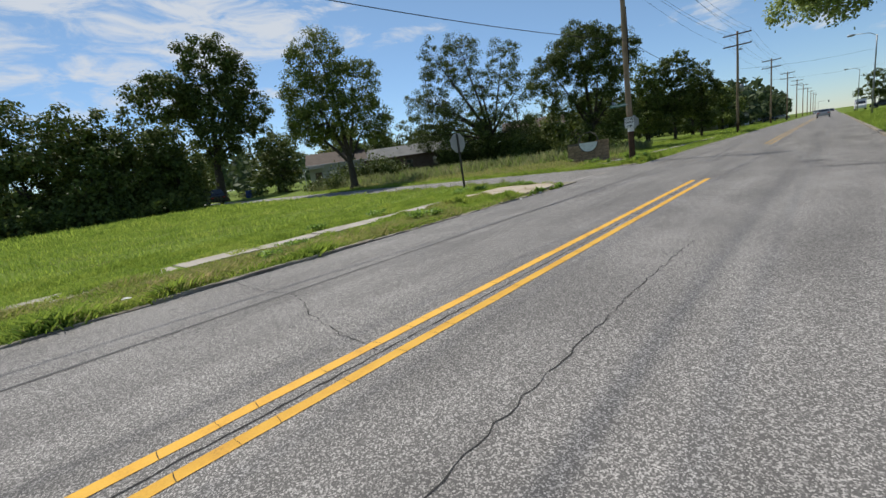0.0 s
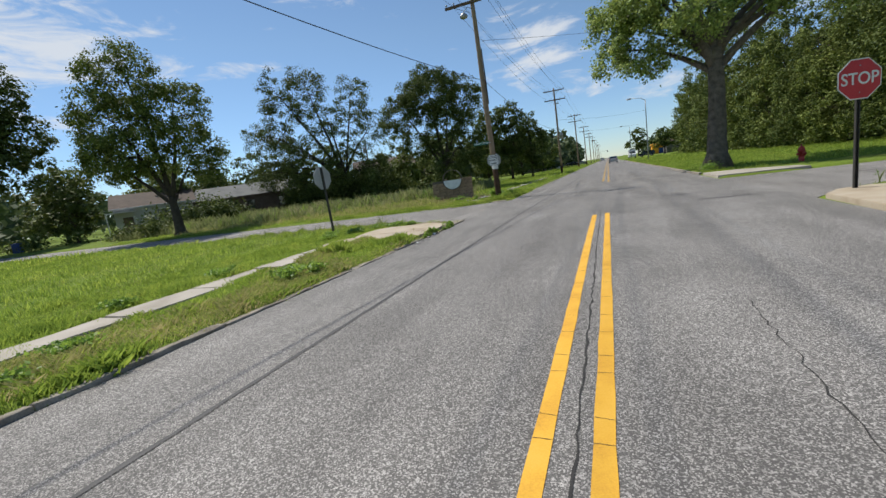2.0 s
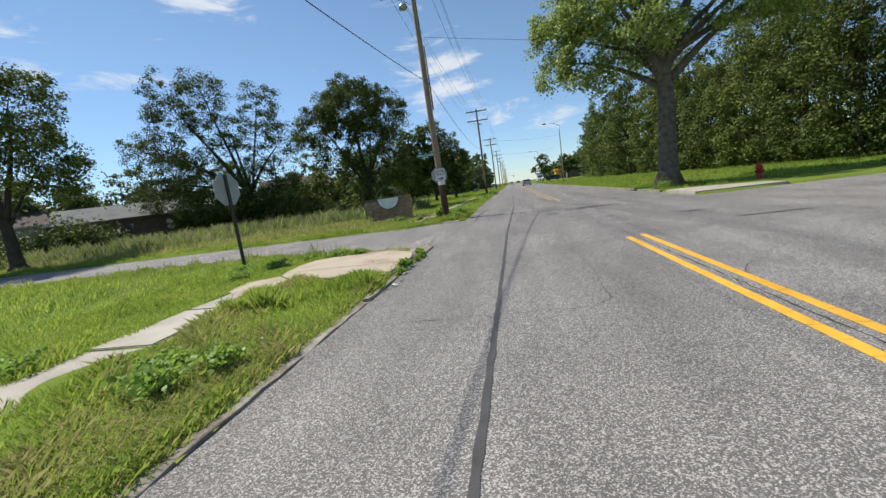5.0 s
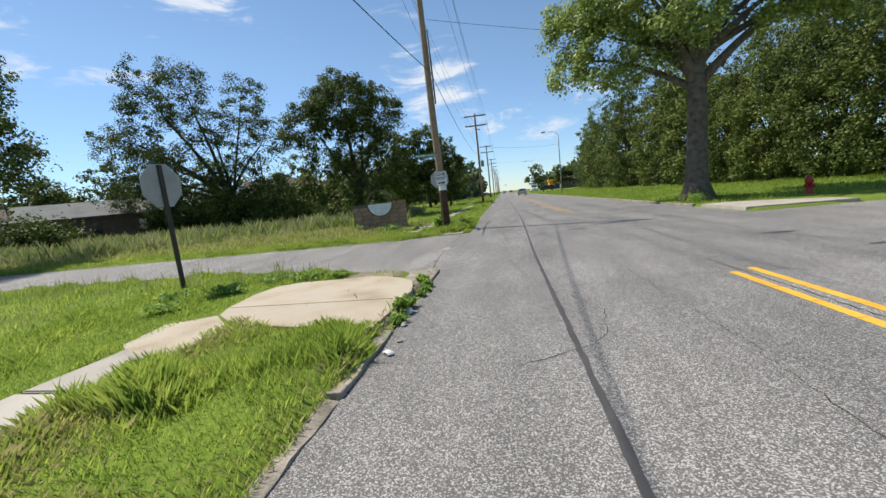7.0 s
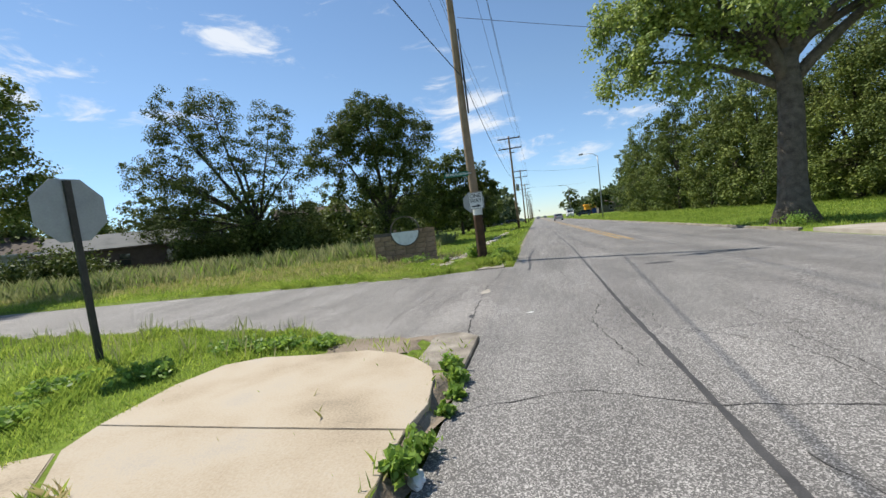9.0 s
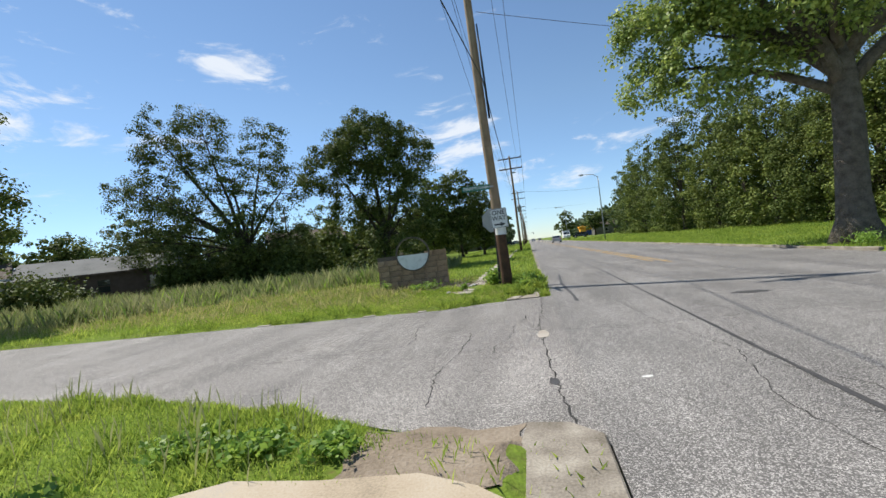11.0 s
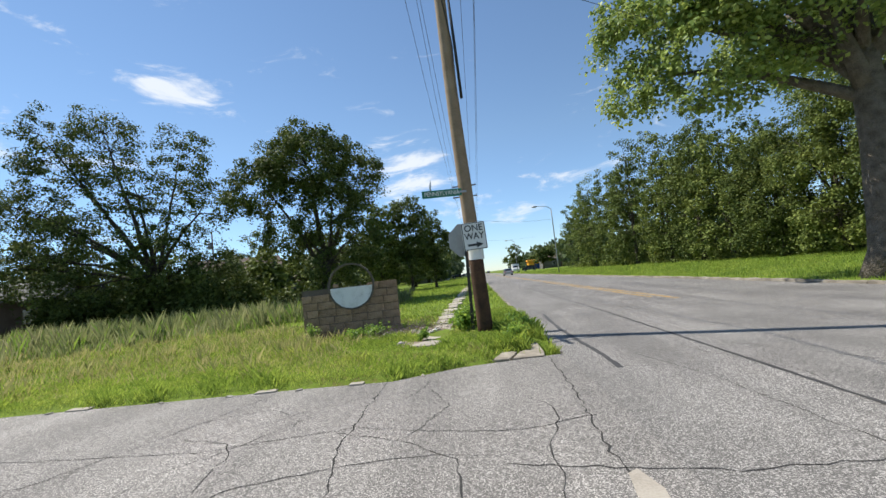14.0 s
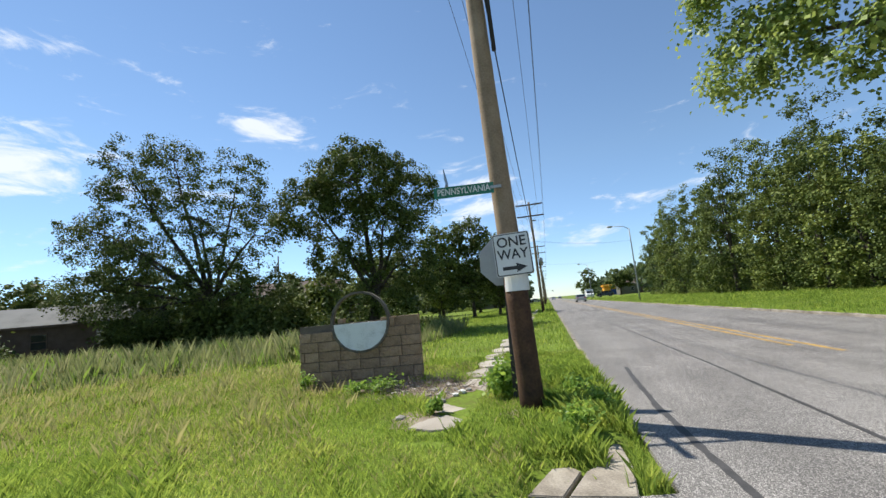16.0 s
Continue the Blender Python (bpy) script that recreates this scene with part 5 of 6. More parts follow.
for i, yy in enumerate(YS):
    up = utility_pole(-5.45, yy, 11.0, 0.15, -0.1, "tall wooden utility pole with two crossarms", [(10.7, 1.3, 0), (9.55, 1.3, 0)] if i < 5 else [(10.7, 1.3, 0)], 2 + i, 1.2)
    if i == 0:
        part("transformer", lathe("transformer", [(0.05, 0), (0.2, 0.02), (0.21, 0.7), (0.17, 0.76), (0.05, 0.8)], M["steel"], 14), up, "grey transformer can", pose(0.33, -0.1, 4.6))
        part("cutout", box("cutout", -0.05, 0.35, -0.03, 0.03, 0, 0.12, M["steel"], 0.01), up, "", pose(0.05, -0.2, 9.0))
back = -28.0
for k, (dx, z) in enumerate(((-1.2, 10.9), (-0.65, 10.9), (0.65, 10.9), (1.2, 10.9), (-1.2, 9.75), (1.2, 9.75))):
    prev = (-5.4 + dx, back, z - 0.4)
    for i, yy in enumerate([PY] + YS[:5]):
        if i == 0:
            cur = (PX + (dx * 0.7 if k not in (1, 4) else dx * 0.75 - 0.3), PY - 0.2, 10.05 if z > 10 else 9.9)
        else:
            cur = (-5.45 + dx, yy - 0.2, z)
        cable("power_wire", prev, cur, 0.5 if i else 0.6, 0.008, "wire", "thin overhead power wire")
        prev = cur
prev = (-7.6, back, 6.2)
for i, yy in enumerate([PY] + YS[:4]):
    cur = (-5.27 if i == 0 else -5.35, yy - 0.17, 6.05 if i == 0 else 5.9)
    cable("telephone_cable", prev, cur, 0.75, 0.0125, "cable", "thick black telephone cable between poles")
    prev = cur
cable("power_wire", (PX + 0.05, PY, 8.0), (16, 24, 8.6), 0.3, 0.008, "wire", "thin overhead wire across the street")
cable("power_wire", (-5.45, 47, 7.0), (6.1, 62, 7.6), 0.3, 0.01, "wire", "thin overhead wire across the street")
cable("power_wire", (-5.45, 83, 7.5), (9, 100, 8.0), 0.3, 0.01, "wire", "thin overhead wire across the street")


def street_lamp(x, y, h, sign, label):
    root = thing("street_lamp", (x, y, float(land(x, y)) - 0.05), label, "street lamp")
    part("pole", tubes("pole", [[((0, 0, z), 0.1 - 0.045 * z / h) for z in np.linspace(0, h, 6)]], M["steel"], 10), root)
    part("arm", tubes("arm", [[((0, 0, h - 0.1), 0.04), ((sign * 0.6, 0, h + 0.35), 0.035), ((sign * 1.9, 0, h + 0.5), 0.03)]], M["steel"], 8), root)
    part("lamp_head", lathe("lamp_head", [(0.03, -0.4), (0.12, -0.25), (0.14, 0.1), (0.05, 0.35)], M["sign_back"], 10), root, "", pose(sign * 2.2, 0, h + 0.48, 0, 90, 0))


street_lamp(6.0, 61.5, 9.0, -1, "grey steel street lamp with a curved arm")
street_lamp(6.6, 125, 9.0, -1, "grey steel street lamp far down the street")
bp = thing("utility_pole", (-36.2, 50.4, 0), "thin wooden pole among the back yards", "utility pole")
part("pole_shaft", tubes("pole_shaft", [[((0, 0, z), 0.13 - 0.006 * z) for z in np.linspace(0, 9.6, 6)]], M["old_wood"], 10), bp)
part("transformer", lathe("transformer", [(0.05, 0), (0.22, 0.02), (0.22, 0.8), (0.05, 0.86)], M["steel"], 12), bp, "", pose(-0.35, 0, 7.6))


# ---- signs ----
def octagon(w, t, mat, name):
    bm = bmesh.new()
    r = w / 2 / math.cos(math.pi / 8)
    vs = [bm.verts.new((r * math.cos(math.pi / 8 + i * math.pi / 4), 0, r * math.sin(math.pi / 8 + i * math.pi / 4))) for i in range(8)]
    f = bm.faces.new(vs)
    e = bmesh.ops.extrude_face_region(bm, geom=[f])
    for v in [g for g in e["geom"] if isinstance(g, bmesh.types.BMVert)]:
        v.co.y += t
    bmesh.ops.recalc_face_normals(bm, faces=bm.faces)
    return bm_mesh(name, bm, mat)


def u_post(h, mat):
    """A rolled channel post."""
    bm = bmesh.new()
    box_bm(bm, -0.035, 0.035, -0.006, 0.006, 0, h)
    box_bm(bm, -0.035, -0.022, -0.04, -0.006, 0, h)
    box_bm(bm, 0.022, 0.035, -0.04, -0.006, 0, h)
    return bm_mesh("post", bm, mat)


def stop_sign(at, size, zc, rz, label, lean=0.0, rx=0.0, sides=True, post_h=None):
    """Faces its own -y; the post stands behind it."""
    root = thing("stop_sign", at, label, "stop sign", rz=rz, ry=lean, rx=rx)
    plate = part("plate", octagon(size, 0.004, M["sign_back"], "plate"), root, "", pose(0, -0.045, zc))
    part("border", octagon(size - 0.005, 0.003, M["sign_white"], "border"), plate, "", pose(0, -0.0035, 0))
    part("face", octagon(size * 0.945, 0.003, M["sign_red"], "face"), plate, "red reflective face", pose(0, -0.007, 0))
    part("lettering", text_mesh("lettering", "STOP", size * 0.42, 0.002, M["sign_white"], 0.86), plate, "white letters", pose(0, -0.0095, -0.0, 90, 0, 0))
    part("post", u_post(post_h or zc + size * 0.47, M["post"]), root)
    for z in (zc - size * 0.33, zc + size * 0.33):
        part("bolt", lathe("bolt", [(0.012, 0), (0.012, 0.01), (0.004, 0.014)], M["steel"], 8), root, "", pose(0, -0.053, z, 90, 0, 0))
    return root


# the one seen from behind, and leaning
stop_sign((-8.85, 1.1, 0.05), 0.76, 1.98, -100, "grey back of a leaning stop sign on a dark post", lean=1.5)
stop_sign((4.78, -0.33, 0.08), 0.75, 2.1, 14, "red stop sign on a dark steel post", lean=0.5)
stop_sign((-5.52, 11.6, 0.05), 0.72, 2.02, 184, "grey back of a stop sign behind the utility pole", lean=-1.5)

ow = thing("one_way_sign", (-5.27, 10.73, 2.055), "white one way sign with black arrow on the pole", "traffic sign", rz=5, ry=-2.0)
W2, H2 = 0.235, 0.275


def rounded_plate(w, h, t, r, mat, name):
    pts = []
    for cx, cz, a0 in ((w - r, h - r, 0), (-w + r, h - r, 90), (-w + r, -h + r, 180), (w - r, -h + r, 270)):
        pts += [(cx + r * math.cos(radians(a0 + k * 22.5)), cz + r * math.sin(radians(a0 + k * 22.5))) for k in range(5)]
    bm = bmesh.new()
    f = bm.faces.new([bm.verts.new((x, 0, z)) for x, z in pts])
    e = bmesh.ops.extrude_face_region(bm, geom=[f])
    for v in [g for g in e["geom"] if isinstance(g, bmesh.types.BMVert)]:
        v.co.y += t
    bmesh.ops.recalc_face_normals(bm, faces=bm.faces)
    return bm_mesh(name, bm, mat)


part("plate", rounded_plate(W2, H2, 0.004, 0.03, M["sign_white"], "plate"), ow)
part("border", rounded_plate(W2 - 0.008, H2 - 0.008, 0.002, 0.026, M["sign_black"], "border"), ow, "black border line", pose(0, -0.0025, 0))
part("face", rounded_plate(W2 - 0.02, H2 - 0.02, 0.002, 0.02, M["sign_white"], "face"), ow, "", pose(0, -0.005, 0))
part("lettering", text_mesh("lettering", "ONE", 0.18, 0.002, M["sign_black"], 0.98), ow, "black letters", pose(0, -0.0075, 0.155, 90, 0, 0))
part("lettering", text_mesh("lettering", "WAY", 0.18, 0.002, M["sign_black"], 0.93), ow, "black letters", pose(0, -0.0075, -0.005, 90, 0, 0))
bm = bmesh.new()
f = bm.faces.new([bm.verts.new((x, 0, z)) for x, z in ((-0.15, -0.022), (0.03, -0.022), (0.02, -0.062), (0.16, 0.0), (0.02, 0.062), (0.03, 0.022), (-0.15, 0.022))])
e = bmesh.ops.extrude_face_region(bm, geom=[f])
for v in [g for g in e["geom"] if isinstance(g, bmesh.types.BMVert)]:
    v.co.y += 0.003
bmesh.ops.recalc_face_normals(bm, faces=bm.faces)
part("arrow", bm_mesh("arrow", bm, M["sign_black"]), ow, "black arrow", pose(0, -0.0085, -0.175))
nt = thing("paper_notice", (-5.265, 10.77, 1.69), "white paper notice stapled round the pole", "notice", rz=4)
part("sheet", tubes("sheet", [[((0, 0.16, -0.1), 0.158), ((0, 0.16, 0.1), 0.157)]], M["sign_white"], 20, False), nt)

ss = thing("street_name_sign", (-5.42, 10.80, 2.98), "green street name sign fixed to the pole", "street sign", rz=8)
part("blade", box("blade", -0.80, 0.0, -0.004, 0.004, -0.075, 0.075, M["sign_green"], 0.003), ss)
part("lettering", text_mesh("lettering", "PENNSYLVANIA", 0.125, 0.002, M["sign_white"], 0.80), ss, "white letters", pose(-0.40, -0.0065, 0, 90, 0, 0))
part("cross_blade", box("cross_blade", -0.004, 0.004, -0.32, 0.32, 0.085, 0.22, M["sign_blue"], 0.003), ss, "blue-grey crossing name blade", pose(-0.62, 0, 0))
part("bracket", box("bracket", -0.02, 0.02, -0.02, 0.02, 0.07, 0.1, M["steel"], 0.004), ss, "", pose(-0.62, 0, 0))
part("arm", box("arm", -0.05, 0.1, -0.02, 0.02, -0.02, 0.02, M["steel"], 0.004), ss)

# ---- block wall with ring ----
wall = thing("block_wall", (-8.68, 13.36, 0.0), "low wall of rough concrete blocks with a half-white round panel", "garden wall", rz=6.3)
part("core", box("core", -1.235, 1.235, -0.07, 0.09, -0.1, 1.34, M["mortar"]), wall, "grey mortar")
rnd = random.Random(77)


def block_mesh(w, h, d, seed):
    bm = bmesh.new()
    box_bm(bm, -w / 2, w / 2, -d / 2, d / 2, -h / 2, h / 2, 0.012)
    bmesh.ops.subdivide_edges(bm, edges=[e for e in bm.edges if e.calc_length() > h * 0.5], cuts=3, use_grid_fill=True)
    for v in bm.verts:
        n = noise.noise((v.co.x * 9 + seed, v.co.z * 9, v.co.y * 5))
        v.co.y += 0.014 * n * (1 if v.co.y < 0 else 0.4)
        v.co.z += 0.004 * noise.noise((v.co.x * 6, v.co.y * 6 + seed, 3.0))
    return bm_mesh("block", bm, M["block"])


course = 0.196
for row in range(7):
    z = 0.03 + course * (row + 0.5)
    x = -1.25 - (0.2 if row % 2 else 0.0)
    while x < 1.245:
        w = rnd.choice((0.40, 0.40, 0.30, 0.46))
        a, b = max(x, -1.25), min(x + w, 1.25)
        if 1.25 - b < 0.1:
            b = 1.25
        gone = row == 6 and (a < -0.15 and b > -1.3 and a < 0.45)
        inside = row == 6 and a > -0.3 and b < 0.75
        if b - a > 0.06 and not gone and not inside:
            part("block", block_mesh(b - a - 0.012, course - 0.012, 0.2, rnd.uniform(0, 99)), wall, m=pose((a + b) / 2, rnd.uniform(-0.008, 0.008), z + (0.0 if row < 6 else -0.004)))
        x = b if b == 1.25 else x + w
ring_c, ring_r = (0.06, -0.09, 1.345), 0.585
pts = []
for k in range(41):
    a = 2 * math.pi * k / 40
    pts.append(((ring_r * math.cos(a), 0, ring_r * math.sin(a))))
V, F = [], []
for k in range(40):
    a = 2 * math.pi * k / 40
    jag = 0.006 * (k % 2)
    for rr, yy in ((ring_r - 0.02, -0.05), (ring_r + 0.022 + jag, -0.05), (ring_r + 0.022 + jag, 0.09), (ring_r - 0.02, 0.09)):
        V.append((rr * math.cos(a), yy, rr * math.sin(a)))
for k in range(40):
    a, b = 4 * k, 4 * ((k + 1) % 40)
    for j in range(4):
        F.append((a + j, a + (j + 1) % 4, b + (j + 1) % 4, b + j))
part("ring", mesh_of("ring", V, F, M["ring"]), wall, "weathered round frame", pose(*ring_c))
bm = bmesh.new()
vs = [bm.verts.new((0.55 * math.cos(a), 0.012 * noise.noise((math.cos(a) * 4, math.sin(a) * 4, 0)), 0.55 * math.sin(a) - 0.02)) for a in np.linspace(math.pi, 2 * math.pi, 26)]
f = bm.faces.new(vs)
e = bmesh.ops.extrude_face_region(bm, geom=[f])
for v in [g for g in e["geom"] if isinstance(g, bmesh.types.BMVert)]:
    v.co.y += 0.09
bmesh.ops.recalc_face_normals(bm, faces=bm.faces)
part("half_panel", bm_mesh("half_panel", bm, M["white_paint"]), wall, "peeling white half-round panel", pose(ring_c[0], ring_c[1] - 0.035, ring_c[2]))
part("block", block_mesh(0.12, 0.09, 0.16, 5), wall, m=pose(-0.36, 0.0, 1.395))

# rubble and dry stalks at the wall's foot
rb = []
for i in range(95):
    s = rnd.uniform(0.03, 0.16)
    x, y = (rnd.gauss(-7.0, 0.42), rnd.gauss(12.45, 0.42)) if i < 74 else (rnd.uniform(-9.6, -7.6), rnd.uniform(12.75, 13.1))
    bm = bmesh.new()
    bmesh.ops.create_icosphere(bm, subdivisions=1, radius=s / 2)
    for v in bm.verts:
        v.co *= 1 + 0.5 * noise.noise((v.co.x * 30 + i, v.co.y * 30, v.co.z * 30))
        v.co.z *= 0.55
    ob = new("rubble_stone", bm_mesh("rubble_stone", bm, M["rubble" if i % 5 else "litter"]))
    ob.matrix_basis = pose(x, y, float(land(x, y)) + s * 0.16, 0, 0, rnd.uniform(0, 360))
    tagged(ob, "broken pale concrete lump in the grass", "rubble", "rubble by the wall")
rg = np.random.default_rng(12)
stalks = []
for i in range(800):
    x, y = (rg.normal(-7.15, 0.5), rg.normal(12.6, 0.45)) if i < 560 else (rg.uniform(-9.9, -7.5), rg.uniform(12.8, 13.15))
    z = float(land(x, y))
    d = Vector((rg.normal(), rg.normal(), abs(rg.normal()) * 0.8)).normalized() * rg.uniform(0.12, 0.4)
    stalks.append([(Vector((x, y, z)), 0.004), (Vector((x, y, z)) + d, 0.002)])
tagged(new("dry_stalks", tubes("dry_stalks", stalks, M["twig"], 3, False)), "grey dry stalks and twigs at the wall's foot", "dead plants", kind="stuff")


def scrap(x, y, w, d, h, mat, label, rz, z=None):
    bm = bmesh.new()
    bmesh.ops.create_icosphere(bm, subdivisions=2, radius=0.5)
    off = Vector((x, y, rz))
    for v in bm.verts:
        v.co *= 1 + 0.45 * noise.noise(v.co * 2.6 + off)
        v.co.x, v.co.y, v.co.z = v.co.x * w, v.co.y * d, max(0.0, v.co.z + 0.3) * h * 0.9
    ob = new("litter", bm_mesh("litter", bm, M[mat]))
    ob.matrix_basis = pose(x, y, (max(0.002, float(land(x, y))) if z is None else z), 0, 0, rz)
    tagged(ob, label, "litter")


scrap(-5.64, 8.84, 0.30, 0.13, 0.05, "litter", "flat white scrap at the street corner", 8, 0.01)
scrap(-4.16, -0.98, 0.09, 0.16, 0.06, "litter", "crumpled pale rag at the kerb", 25, 0.004)
scrap(-4.05, -2.3, 0.08, 0.15, 0.05, "litter", "white crumpled litter by the kerb", 40, 0.004)
scrap(-4.02, -2.0, 0.07, 0.05, 0.03, "rubble", "pale stone by the kerb", 10, 0.004)
scrap(-4.1, -1.5, 0.08, 0.07, 0.05, "rubble", "pale stone by the kerb", 60, 0.004)
scrap(-3.63, 2.88, 0.12, 0.05, 0.006, "litter", "flat white scrap on the asphalt", 20, 0.003)
scrap(-6.85, -3.6, 0.13, 0.1, 0.06, "litter", "tan crumpled paper bag in the grass", 30)
scrap(-4.75, -4.6, 0.07, 0.09, 0.04, "litter", "white plastic scrap in the verge grass", 70)
scrap(-4.6, -11.7, 0.16, 0.12, 0.06, "litter", "white plastic scrap in the verge grass", 20)
scrap(-4.7, -12.4, 0.12, 0.1, 0.06, "litter", "white plastic cup in the verge grass", 50)
for x in (-9.9, -8.9, -7.9, -11.6, -6.2):
    scrap(x, float(interp(x, *LEFT_FAR)) - 0.06, 0.12, 0.05, 0.03, "rubble", "pale broken stone at the street edge", x * 40, 0.003)

# ---- hydrant ----
hy = thing("fire_hydrant", (7.75, 11.0, float(land(7.75, 11.0)) - 0.06), "red painted iron fire hydrant in the grass", "fire hydrant", rz=20)
part("barrel", lathe("barrel", [(0.15, 0), (0.15, 0.04), (0.1, 0.05), (0.1, 0.45), (0.135, 0.46), (0.135, 0.5), (0.11, 0.51)], M["hydrant"], 18), hy)
part("bonnet", lathe("bonnet", [(0.125, 0.51), (0.125, 0.54), (0.11, 0.6), (0.08, 0.66), (0.04, 0.69), (0.025, 0.7), (0.025, 0.76), (0.005, 0.765)], M["hydrant"], 18), hy)
for rz, s in ((0, 0.07), (90, 0.052), (-90, 0.052)):
    part("outlet_cap", lathe("outlet_cap", [(s * 0.8, 0.06), (s * 0.8, 0.12), (s * 1.15, 0.125), (s * 1.15, 0.165), (s * 0.6, 0.175), (0.02, 0.18), (0.02, 0.205)], M["hydrant"], 14), hy, "", Matrix.Translation((0, 0, 0.37)) @ pose(0, 0, 0, 90, 0, rz))


# ---- houses ----
def house(at, rz, w, d, h, rise, wallmat, roofmat, label, wins, over=0.35, door=None, cat="house", trim="siding"):
    root = thing("house", at, label, cat, rz=rz)
    part("wall", box("wall", -w / 2, w / 2, -d / 2, d / 2, -0.3, h, M[wallmat]), root)
    rows = int(h / 0.22)
    for i in range(rows):
        part("siding_board", box("siding_board", -w / 2 - 0.01, w / 2 + 0.01, -d / 2 - 0.03, -d / 2 - 0.004, 0.02 + i * 0.22, 0.22 + i * 0.22, M[wallmat], 0.006), root)
    bm = bmesh.new()
    x, y = w / 2 + over, d / 2 + over
    a = [bm.verts.new(p) for p in ((-x, -y, h - 0.05), (x, -y, h - 0.05), (x, y, h - 0.05), (-x, y, h - 0.05), (-x, 0, h + rise), (x, 0, h + rise))]
    for f in ((0, 1, 5, 4), (2, 3, 4, 5), (0, 4, 3), (1, 2, 5), (0, 3, 2, 1)):
        bm.faces.new([a[i] for i in f])
    part("roof", bm_mesh("roof", bm, M[roofmat]), root)
    part("fascia", box("fascia", -x, x, -y - 0.03, -y - 0.003, h - 0.2, h - 0.03, M[trim], 0.01), root)
    for wx, wz, ww, wh in wins:
        win = part("window", box("window", -ww / 2, ww / 2, -0.03, 0.03, -wh / 2, wh / 2, M["glass"]), root, "dark window", pose(wx, -d / 2 - 0.05, wz))
        part("frame", box("frame", -ww / 2 - 0.07, ww / 2 + 0.07, -0.05, 0.02, wh / 2, wh / 2 + 0.09, M[trim], 0.01), win)
        part("sill", box("sill", -ww / 2 - 0.09, ww / 2 + 0.09, -0.08, 0.02, -wh / 2 - 0.08, -wh / 2, M[trim], 0.01), win)
        for sx in (-1, 1):
            part("frame", box("frame", -0.035, 0.035, -0.05, 0.02, -wh / 2, wh / 2, M[trim], 0.008), win, "", pose(sx * (ww / 2 + 0.035), 0, 0))
        part("sash_bar", box("sash_bar", -ww / 2, ww / 2, -0.045, 0, -0.025, 0.025, M[trim], 0.005), win)
    if door is not None:
        part("door", box("door", -0.45, 0.45, -0.04, 0.03, 0, 2.05, M["old_wood"], 0.01), root, "", pose(door, -d / 2 - 0.05, 0.1))
    return root


house((-42.3, 30.3, 0), 38, 11, 8, 2.9, 1.5, "old_wood", "roof_pale", "derelict low grey house with pale worn roof", [(4.2, 1.75, 0.8, 1.0), (0.6, 1.75, 0.8, 1.0), (-2.6, 1.75, 1.0, 1.0)], door=-4.2, trim="old_wood")
hw = house((-49.5, 23.0, 0), 55, 7.5, 7, 3.2, 1.6, "siding", "roof", "small off-white house with a porch awning", [(0.6, 2.1, 0.9, 1.0), (2.7, 2.3, 0.7, 0.6)], door=-2.6)
part("awning", slab("awning", [(-4.4, -5.3), (-1.8, -5.3), (-1.8, -3.55), (-4.4, -3.55)], 2.65, 2.75, M["siding"], 0.02), hw, "white porch awning")
for px in (-4.3, -1.9):
    part("porch_post", box("porch_post", px - 0.05, px + 0.05, -5.25, -5.15, -0.2, 2.66, M["siding"], 0.01), hw)
house((-33.5, 50.5, 0), 30, 9, 8, 4.6, 1.6, "brick_dark", "roof", "dark two-storey house half hidden by trees", [(2.9, 3.4, 0.8, 1.2), (0.4, 3.4, 0.8, 1.2), (2.9, 1.2, 0.9, 1.2)], door=-2.6)
hp = house((-28.6, 52.0, 0), 30, 4.2, 4.0, 2.6, 0.9, "siding_grey", "roof", "low dark porch annexe behind tall weeds", [(0.6, 1.4, 0.8, 1.0)])
house((-24, 150, 0), 0, 12, 9, 3.2, 2, "siding", "roof", "pale house far along the street", [(-3, 1.7, 1, 1.1), (3, 1.7, 1, 1.1)], door=0)
house((-18, 118, 0), 0, 10, 8, 3.0, 1.8, "siding", "roof_pale", "pale low house far along the street", [(-3, 1.7, 1, 1.1), (3, 1.7, 1, 1.1)], door=0)
house((27, 168, 0), 0, 14, 9, 3.6, 1.6, "siding_grey", "roof", "low dark building among far trees", [(-3, 1.7, 1, 1.1), (3, 1.7, 1, 1.1)], door=0)

# bright orange stall
kiosk = thing("orange_stall", (20.8, 187, 0), "bright orange and yellow stall beside the street", "stall")
part("body", box("body", -3.6, 3.6, -2.5, 2.5, 0, 3.4, M["orange"], 0.5), kiosk)
part("canopy", box("canopy", -4.0, 4.0, -2.9, 2.9, 3.4, 4.2, M["orange"], 0.35), kiosk)
part("opening", box("opening", -1.2, 1.2, -0.03, 0.03, 0, 2.2, M["bin_blue"], 0.02), kiosk, "blue doorway", pose(0, -2.54, 0.1))


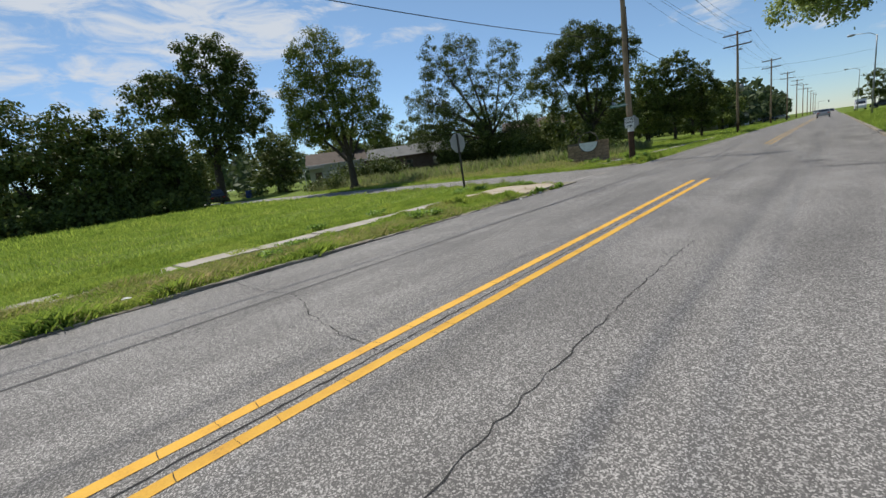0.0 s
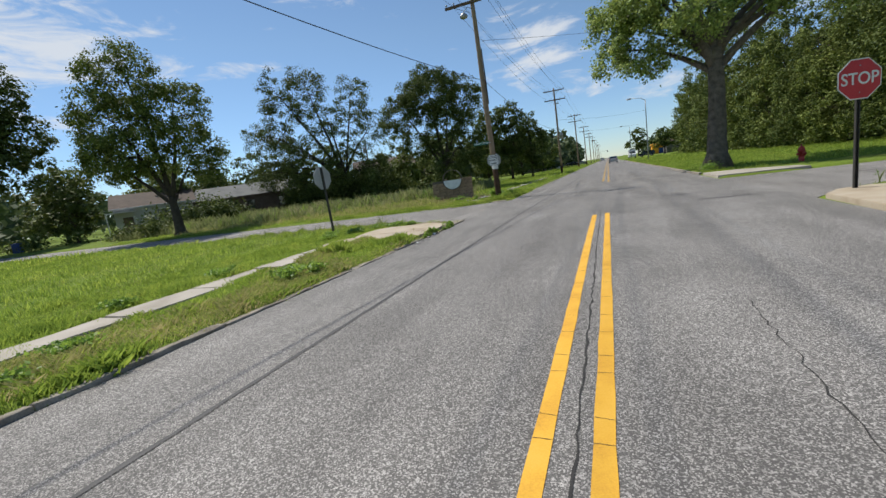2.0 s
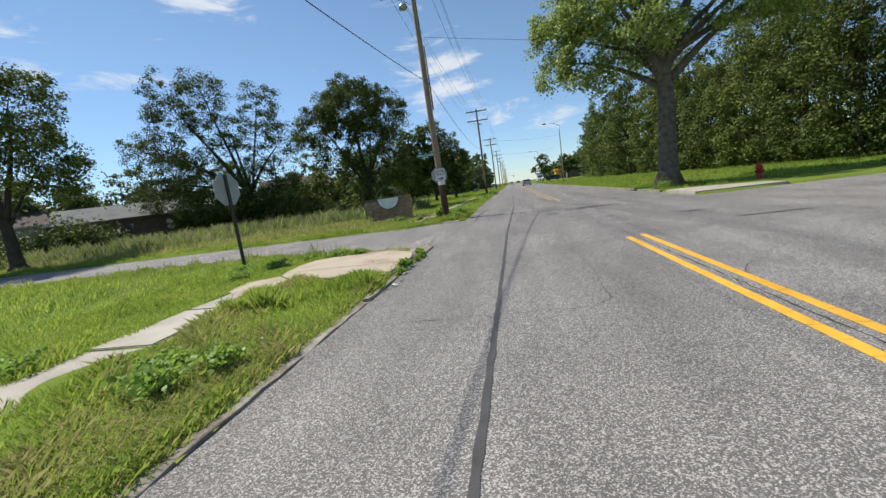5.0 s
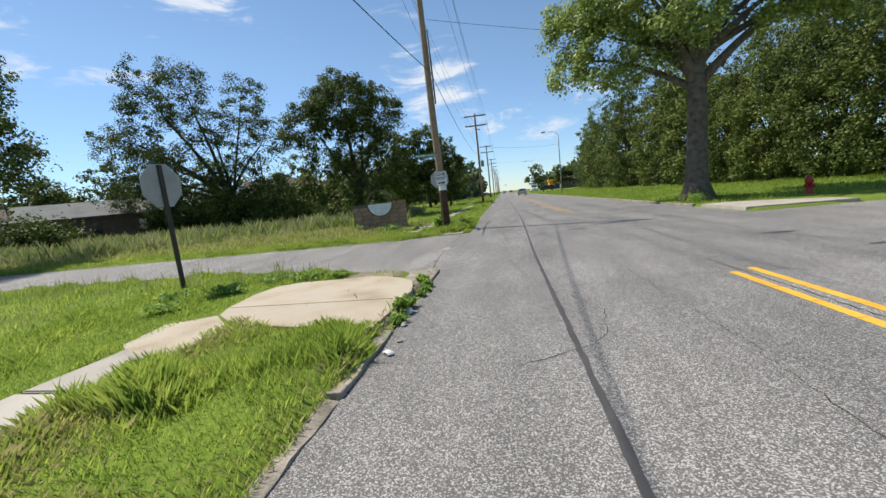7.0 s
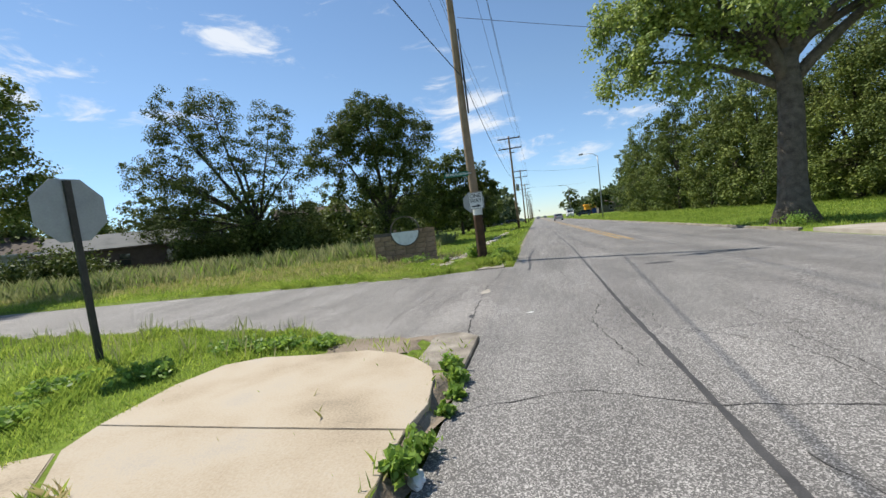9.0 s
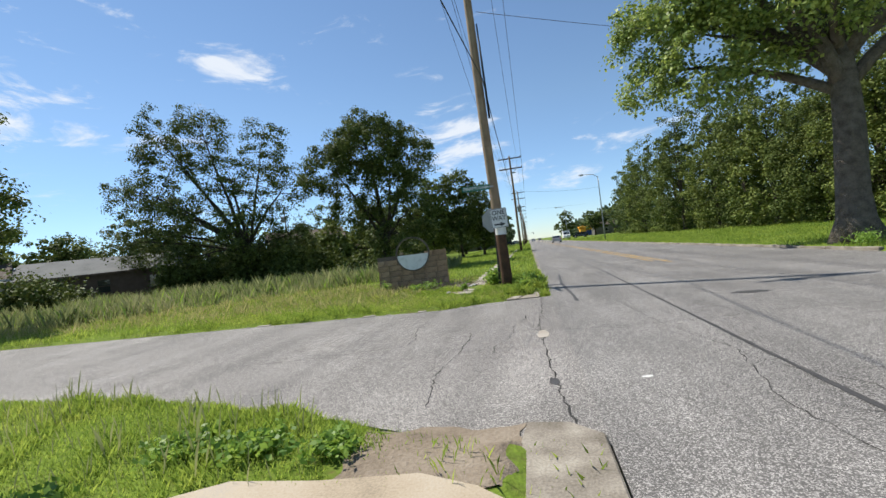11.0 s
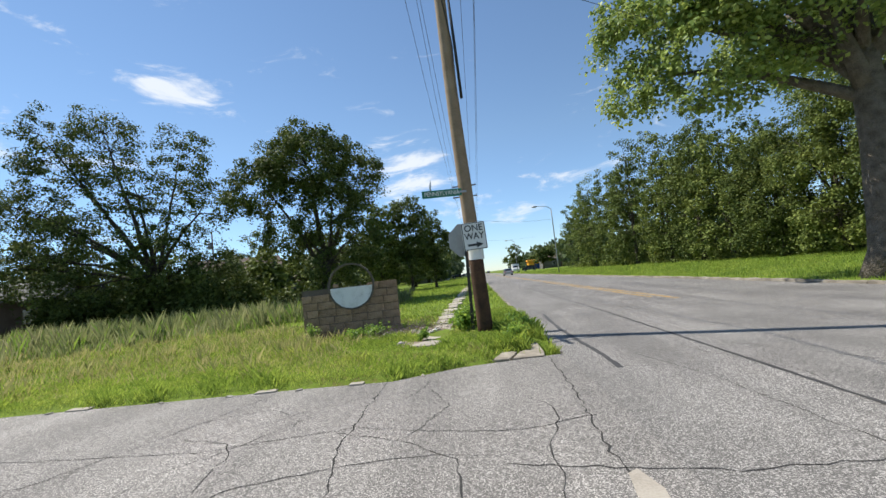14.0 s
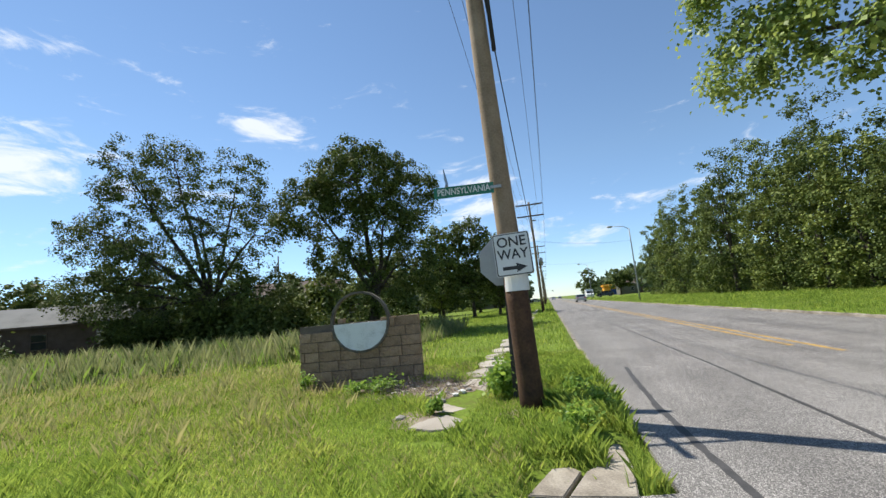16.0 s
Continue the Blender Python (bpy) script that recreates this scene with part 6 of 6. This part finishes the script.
# ---- vehicles ----
def car(at, rz, paint, label, kind="sedan", s=1.0):
    root = thing("car", at, label, "car", rz=rz)
    prof = {"sedan": [(-2.25, 0.3), (-2.25, 0.75), (-2.1, 0.95), (-1.35, 1.0), (-0.75, 1.42), (0.55, 1.45), (1.25, 1.0), (2.1, 0.82), (2.28, 0.6), (2.28, 0.3)],
            "suv": [(-2.3, 0.35), (-2.32, 0.95), (-2.2, 1.15), (-1.95, 1.7), (0.6, 1.75), (1.2, 1.15), (2.2, 1.0), (2.32, 0.75), (2.32, 0.35)],
            "van": [(-3.0, 0.4), (-3.0, 2.7), (1.2, 2.7), (1.3, 2.2), (2.0, 1.4), (2.9, 1.2), (3.0, 0.8), (3.0, 0.4)]}[kind]
    zs = max(z for _, z in prof)
    V, F = [], []
    half = 0.9 if kind != "van" else 1.05
    for sy, shrink in ((-1, 0.0), (1, 0.0)):
        for y, z in prof:
            tuck = 0.16 * max(0, (z - 0.95)) / max(0.1, zs - 0.95) if kind != "van" else 0
            V.append((sy * (half - tuck), y, z))
    n = len(prof)
    F = [tuple(range(n)), tuple(range(2 * n - 1, n - 1, -1))] + [(i, n + i, n + (i + 1) % n, (i + 1) % n) for i in range(n)]
    me = mesh_of("body", V, F, M[paint])
    bm = bmesh.new()
    bm.from_mesh(me)
    bmesh.ops.recalc_face_normals(bm, faces=bm.faces)
    bmesh.ops.bevel(bm, geom=list(bm.edges), offset=0.05, segments=2, affect="EDGES")
    part("body", bm_mesh("body", bm, M[paint]), root)
    if kind == "sedan":
        side_w, front, rear = [(-1.2, 1.02), (-0.7, 1.36), (0.5, 1.38), (1.05, 1.02)], (1.22, 1.02, 0.6, 1.43), (-1.38, 1.02, -0.8, 1.4)
    elif kind == "suv":
        side_w, front, rear = [(-1.95, 1.2), (-1.8, 1.62), (0.5, 1.66), (0.95, 1.2)], (1.18, 1.2, 0.66, 1.7), (-2.22, 1.2, -1.99, 1.64)
    else:
        side_w, front, rear = [(1.25, 1.5), (1.25, 2.1), (1.32, 2.1), (1.8, 1.5)], (1.95, 1.5, 1.35, 2.15), (-3.02, 1.6, -3.02, 2.3)
    for sx in (-1, 1):
        xo = sx * (half - 0.06 if kind != "van" else half + 0.005)
        part("side_window", mesh_of("side_window", [(xo + sx * 0.02, y, z) for y, z in side_w] + [(xo - sx * 0.05, y, z) for y, z in side_w], [(0, 1, 2, 3), (7, 6, 5, 4), (0, 4, 5, 1), (1, 5, 6, 2), (2, 6, 7, 3), (3, 7, 4, 0)], M["glass"]), root)
    for nm, (ya, za, yb, zb), o in (("windscreen", front, 0.025), ("rear_window", rear, -0.025)):
        part(nm, mesh_of(nm, [(-half + 0.16, ya + o, za), (half - 0.16, ya + o, za), (half - 0.24, yb + o, zb), (-half + 0.24, yb + o, zb), (-half + 0.16, ya - o, za), (half - 0.16, ya - o, za), (half - 0.24, yb - o, zb), (-half + 0.24, yb - o, zb)], [(0, 1, 2, 3), (7, 6, 5, 4), (0, 4, 5, 1), (1, 5, 6, 2), (2, 6, 7, 3), (3, 7, 4, 0)], M["glass"]), root)
    L = prof[-1][0]
    for sx in (-1, 1):
        for y in (-L * 0.62, L * 0.62):
            wh = part("wheel", tubes("wheel", [[((-0.1, 0, 0), 0.3), ((-0.09, 0, 0), 0.33), ((0.09, 0, 0), 0.33), ((0.1, 0, 0), 0.3)]], M["rubber"], 18), root, "", pose(sx * (half - 0.1), y, 0.33))
            part("rim", tubes("rim", [[((-0.108, 0, 0), 0.19), ((0.108, 0, 0), 0.19)]], M["steel"], 12), wh)
        part("tail_light", box("tail_light", -0.16, 0.16, -0.02, 0.02, -0.07, 0.07, M["lamp_red"], 0.01), root, "", pose(sx * (half - 0.24), prof[0][0] - 0.015, 0.82))
        part("headlight", box("headlight", -0.16, 0.16, -0.02, 0.02, -0.06, 0.06, M["sign_white"], 0.01), root, "", pose(sx * (half - 0.24), L + 0.005, 0.7))
    return root


car((-49.5, 4.9, 0.0), 100, "car_dark", "dark parked sport utility vehicle on the side street", "suv")
car((1.3, 92, 0.0), 0, "car_silver", "silver sedan driving down the street")
car((7.6, 142, 0.05), 180, "car_white", "white box van parked beside the street", "van")
car((11.5, 137, 0.05), 75, "car_dark", "dark sport utility vehicle parked beside the street", "suv")
for i, (x, y, p) in enumerate(((-11.8, 154, "car_dark"), (-15, 157, "car_silver"), (-9.5, 161, "car_silver"), (-2.2, 210, "car_silver"), (2.0, 260, "car_dark"))):
    car((x, y, 0.05 if x < -5 else 0.0), 90 if x < -5 else 180, p, "car far down the street", "sedan")
bn = thing("wheelie_bin", (-56, 12.5, 0.05), "blue plastic wheelie bin beside a drive", "bin", rz=30)
part("body", box("body", -0.29, 0.29, -0.33, 0.33, 0, 0.95, M["bin_blue"], 0.04), bn)
part("lid", box("lid", -0.31, 0.31, -0.36, 0.36, 0.955, 1.03, M["bin_blue"], 0.03), bn)

# traffic signal far off
ts = thing("traffic_signal", (-5.0, 380, 0), "distant traffic signal hung over the street", "traffic light")
part("mast", tubes("mast", [[((0, 0, 0), 0.13), ((0, 0, 7), 0.1), ((5.5, 0, 7.3), 0.07)]], M["steel"], 8), ts)
part("signal_head", box("signal_head", 5.0, 5.6, -0.25, 0.25, 5.9, 7.2, M["sign_black"], 0.05), ts)
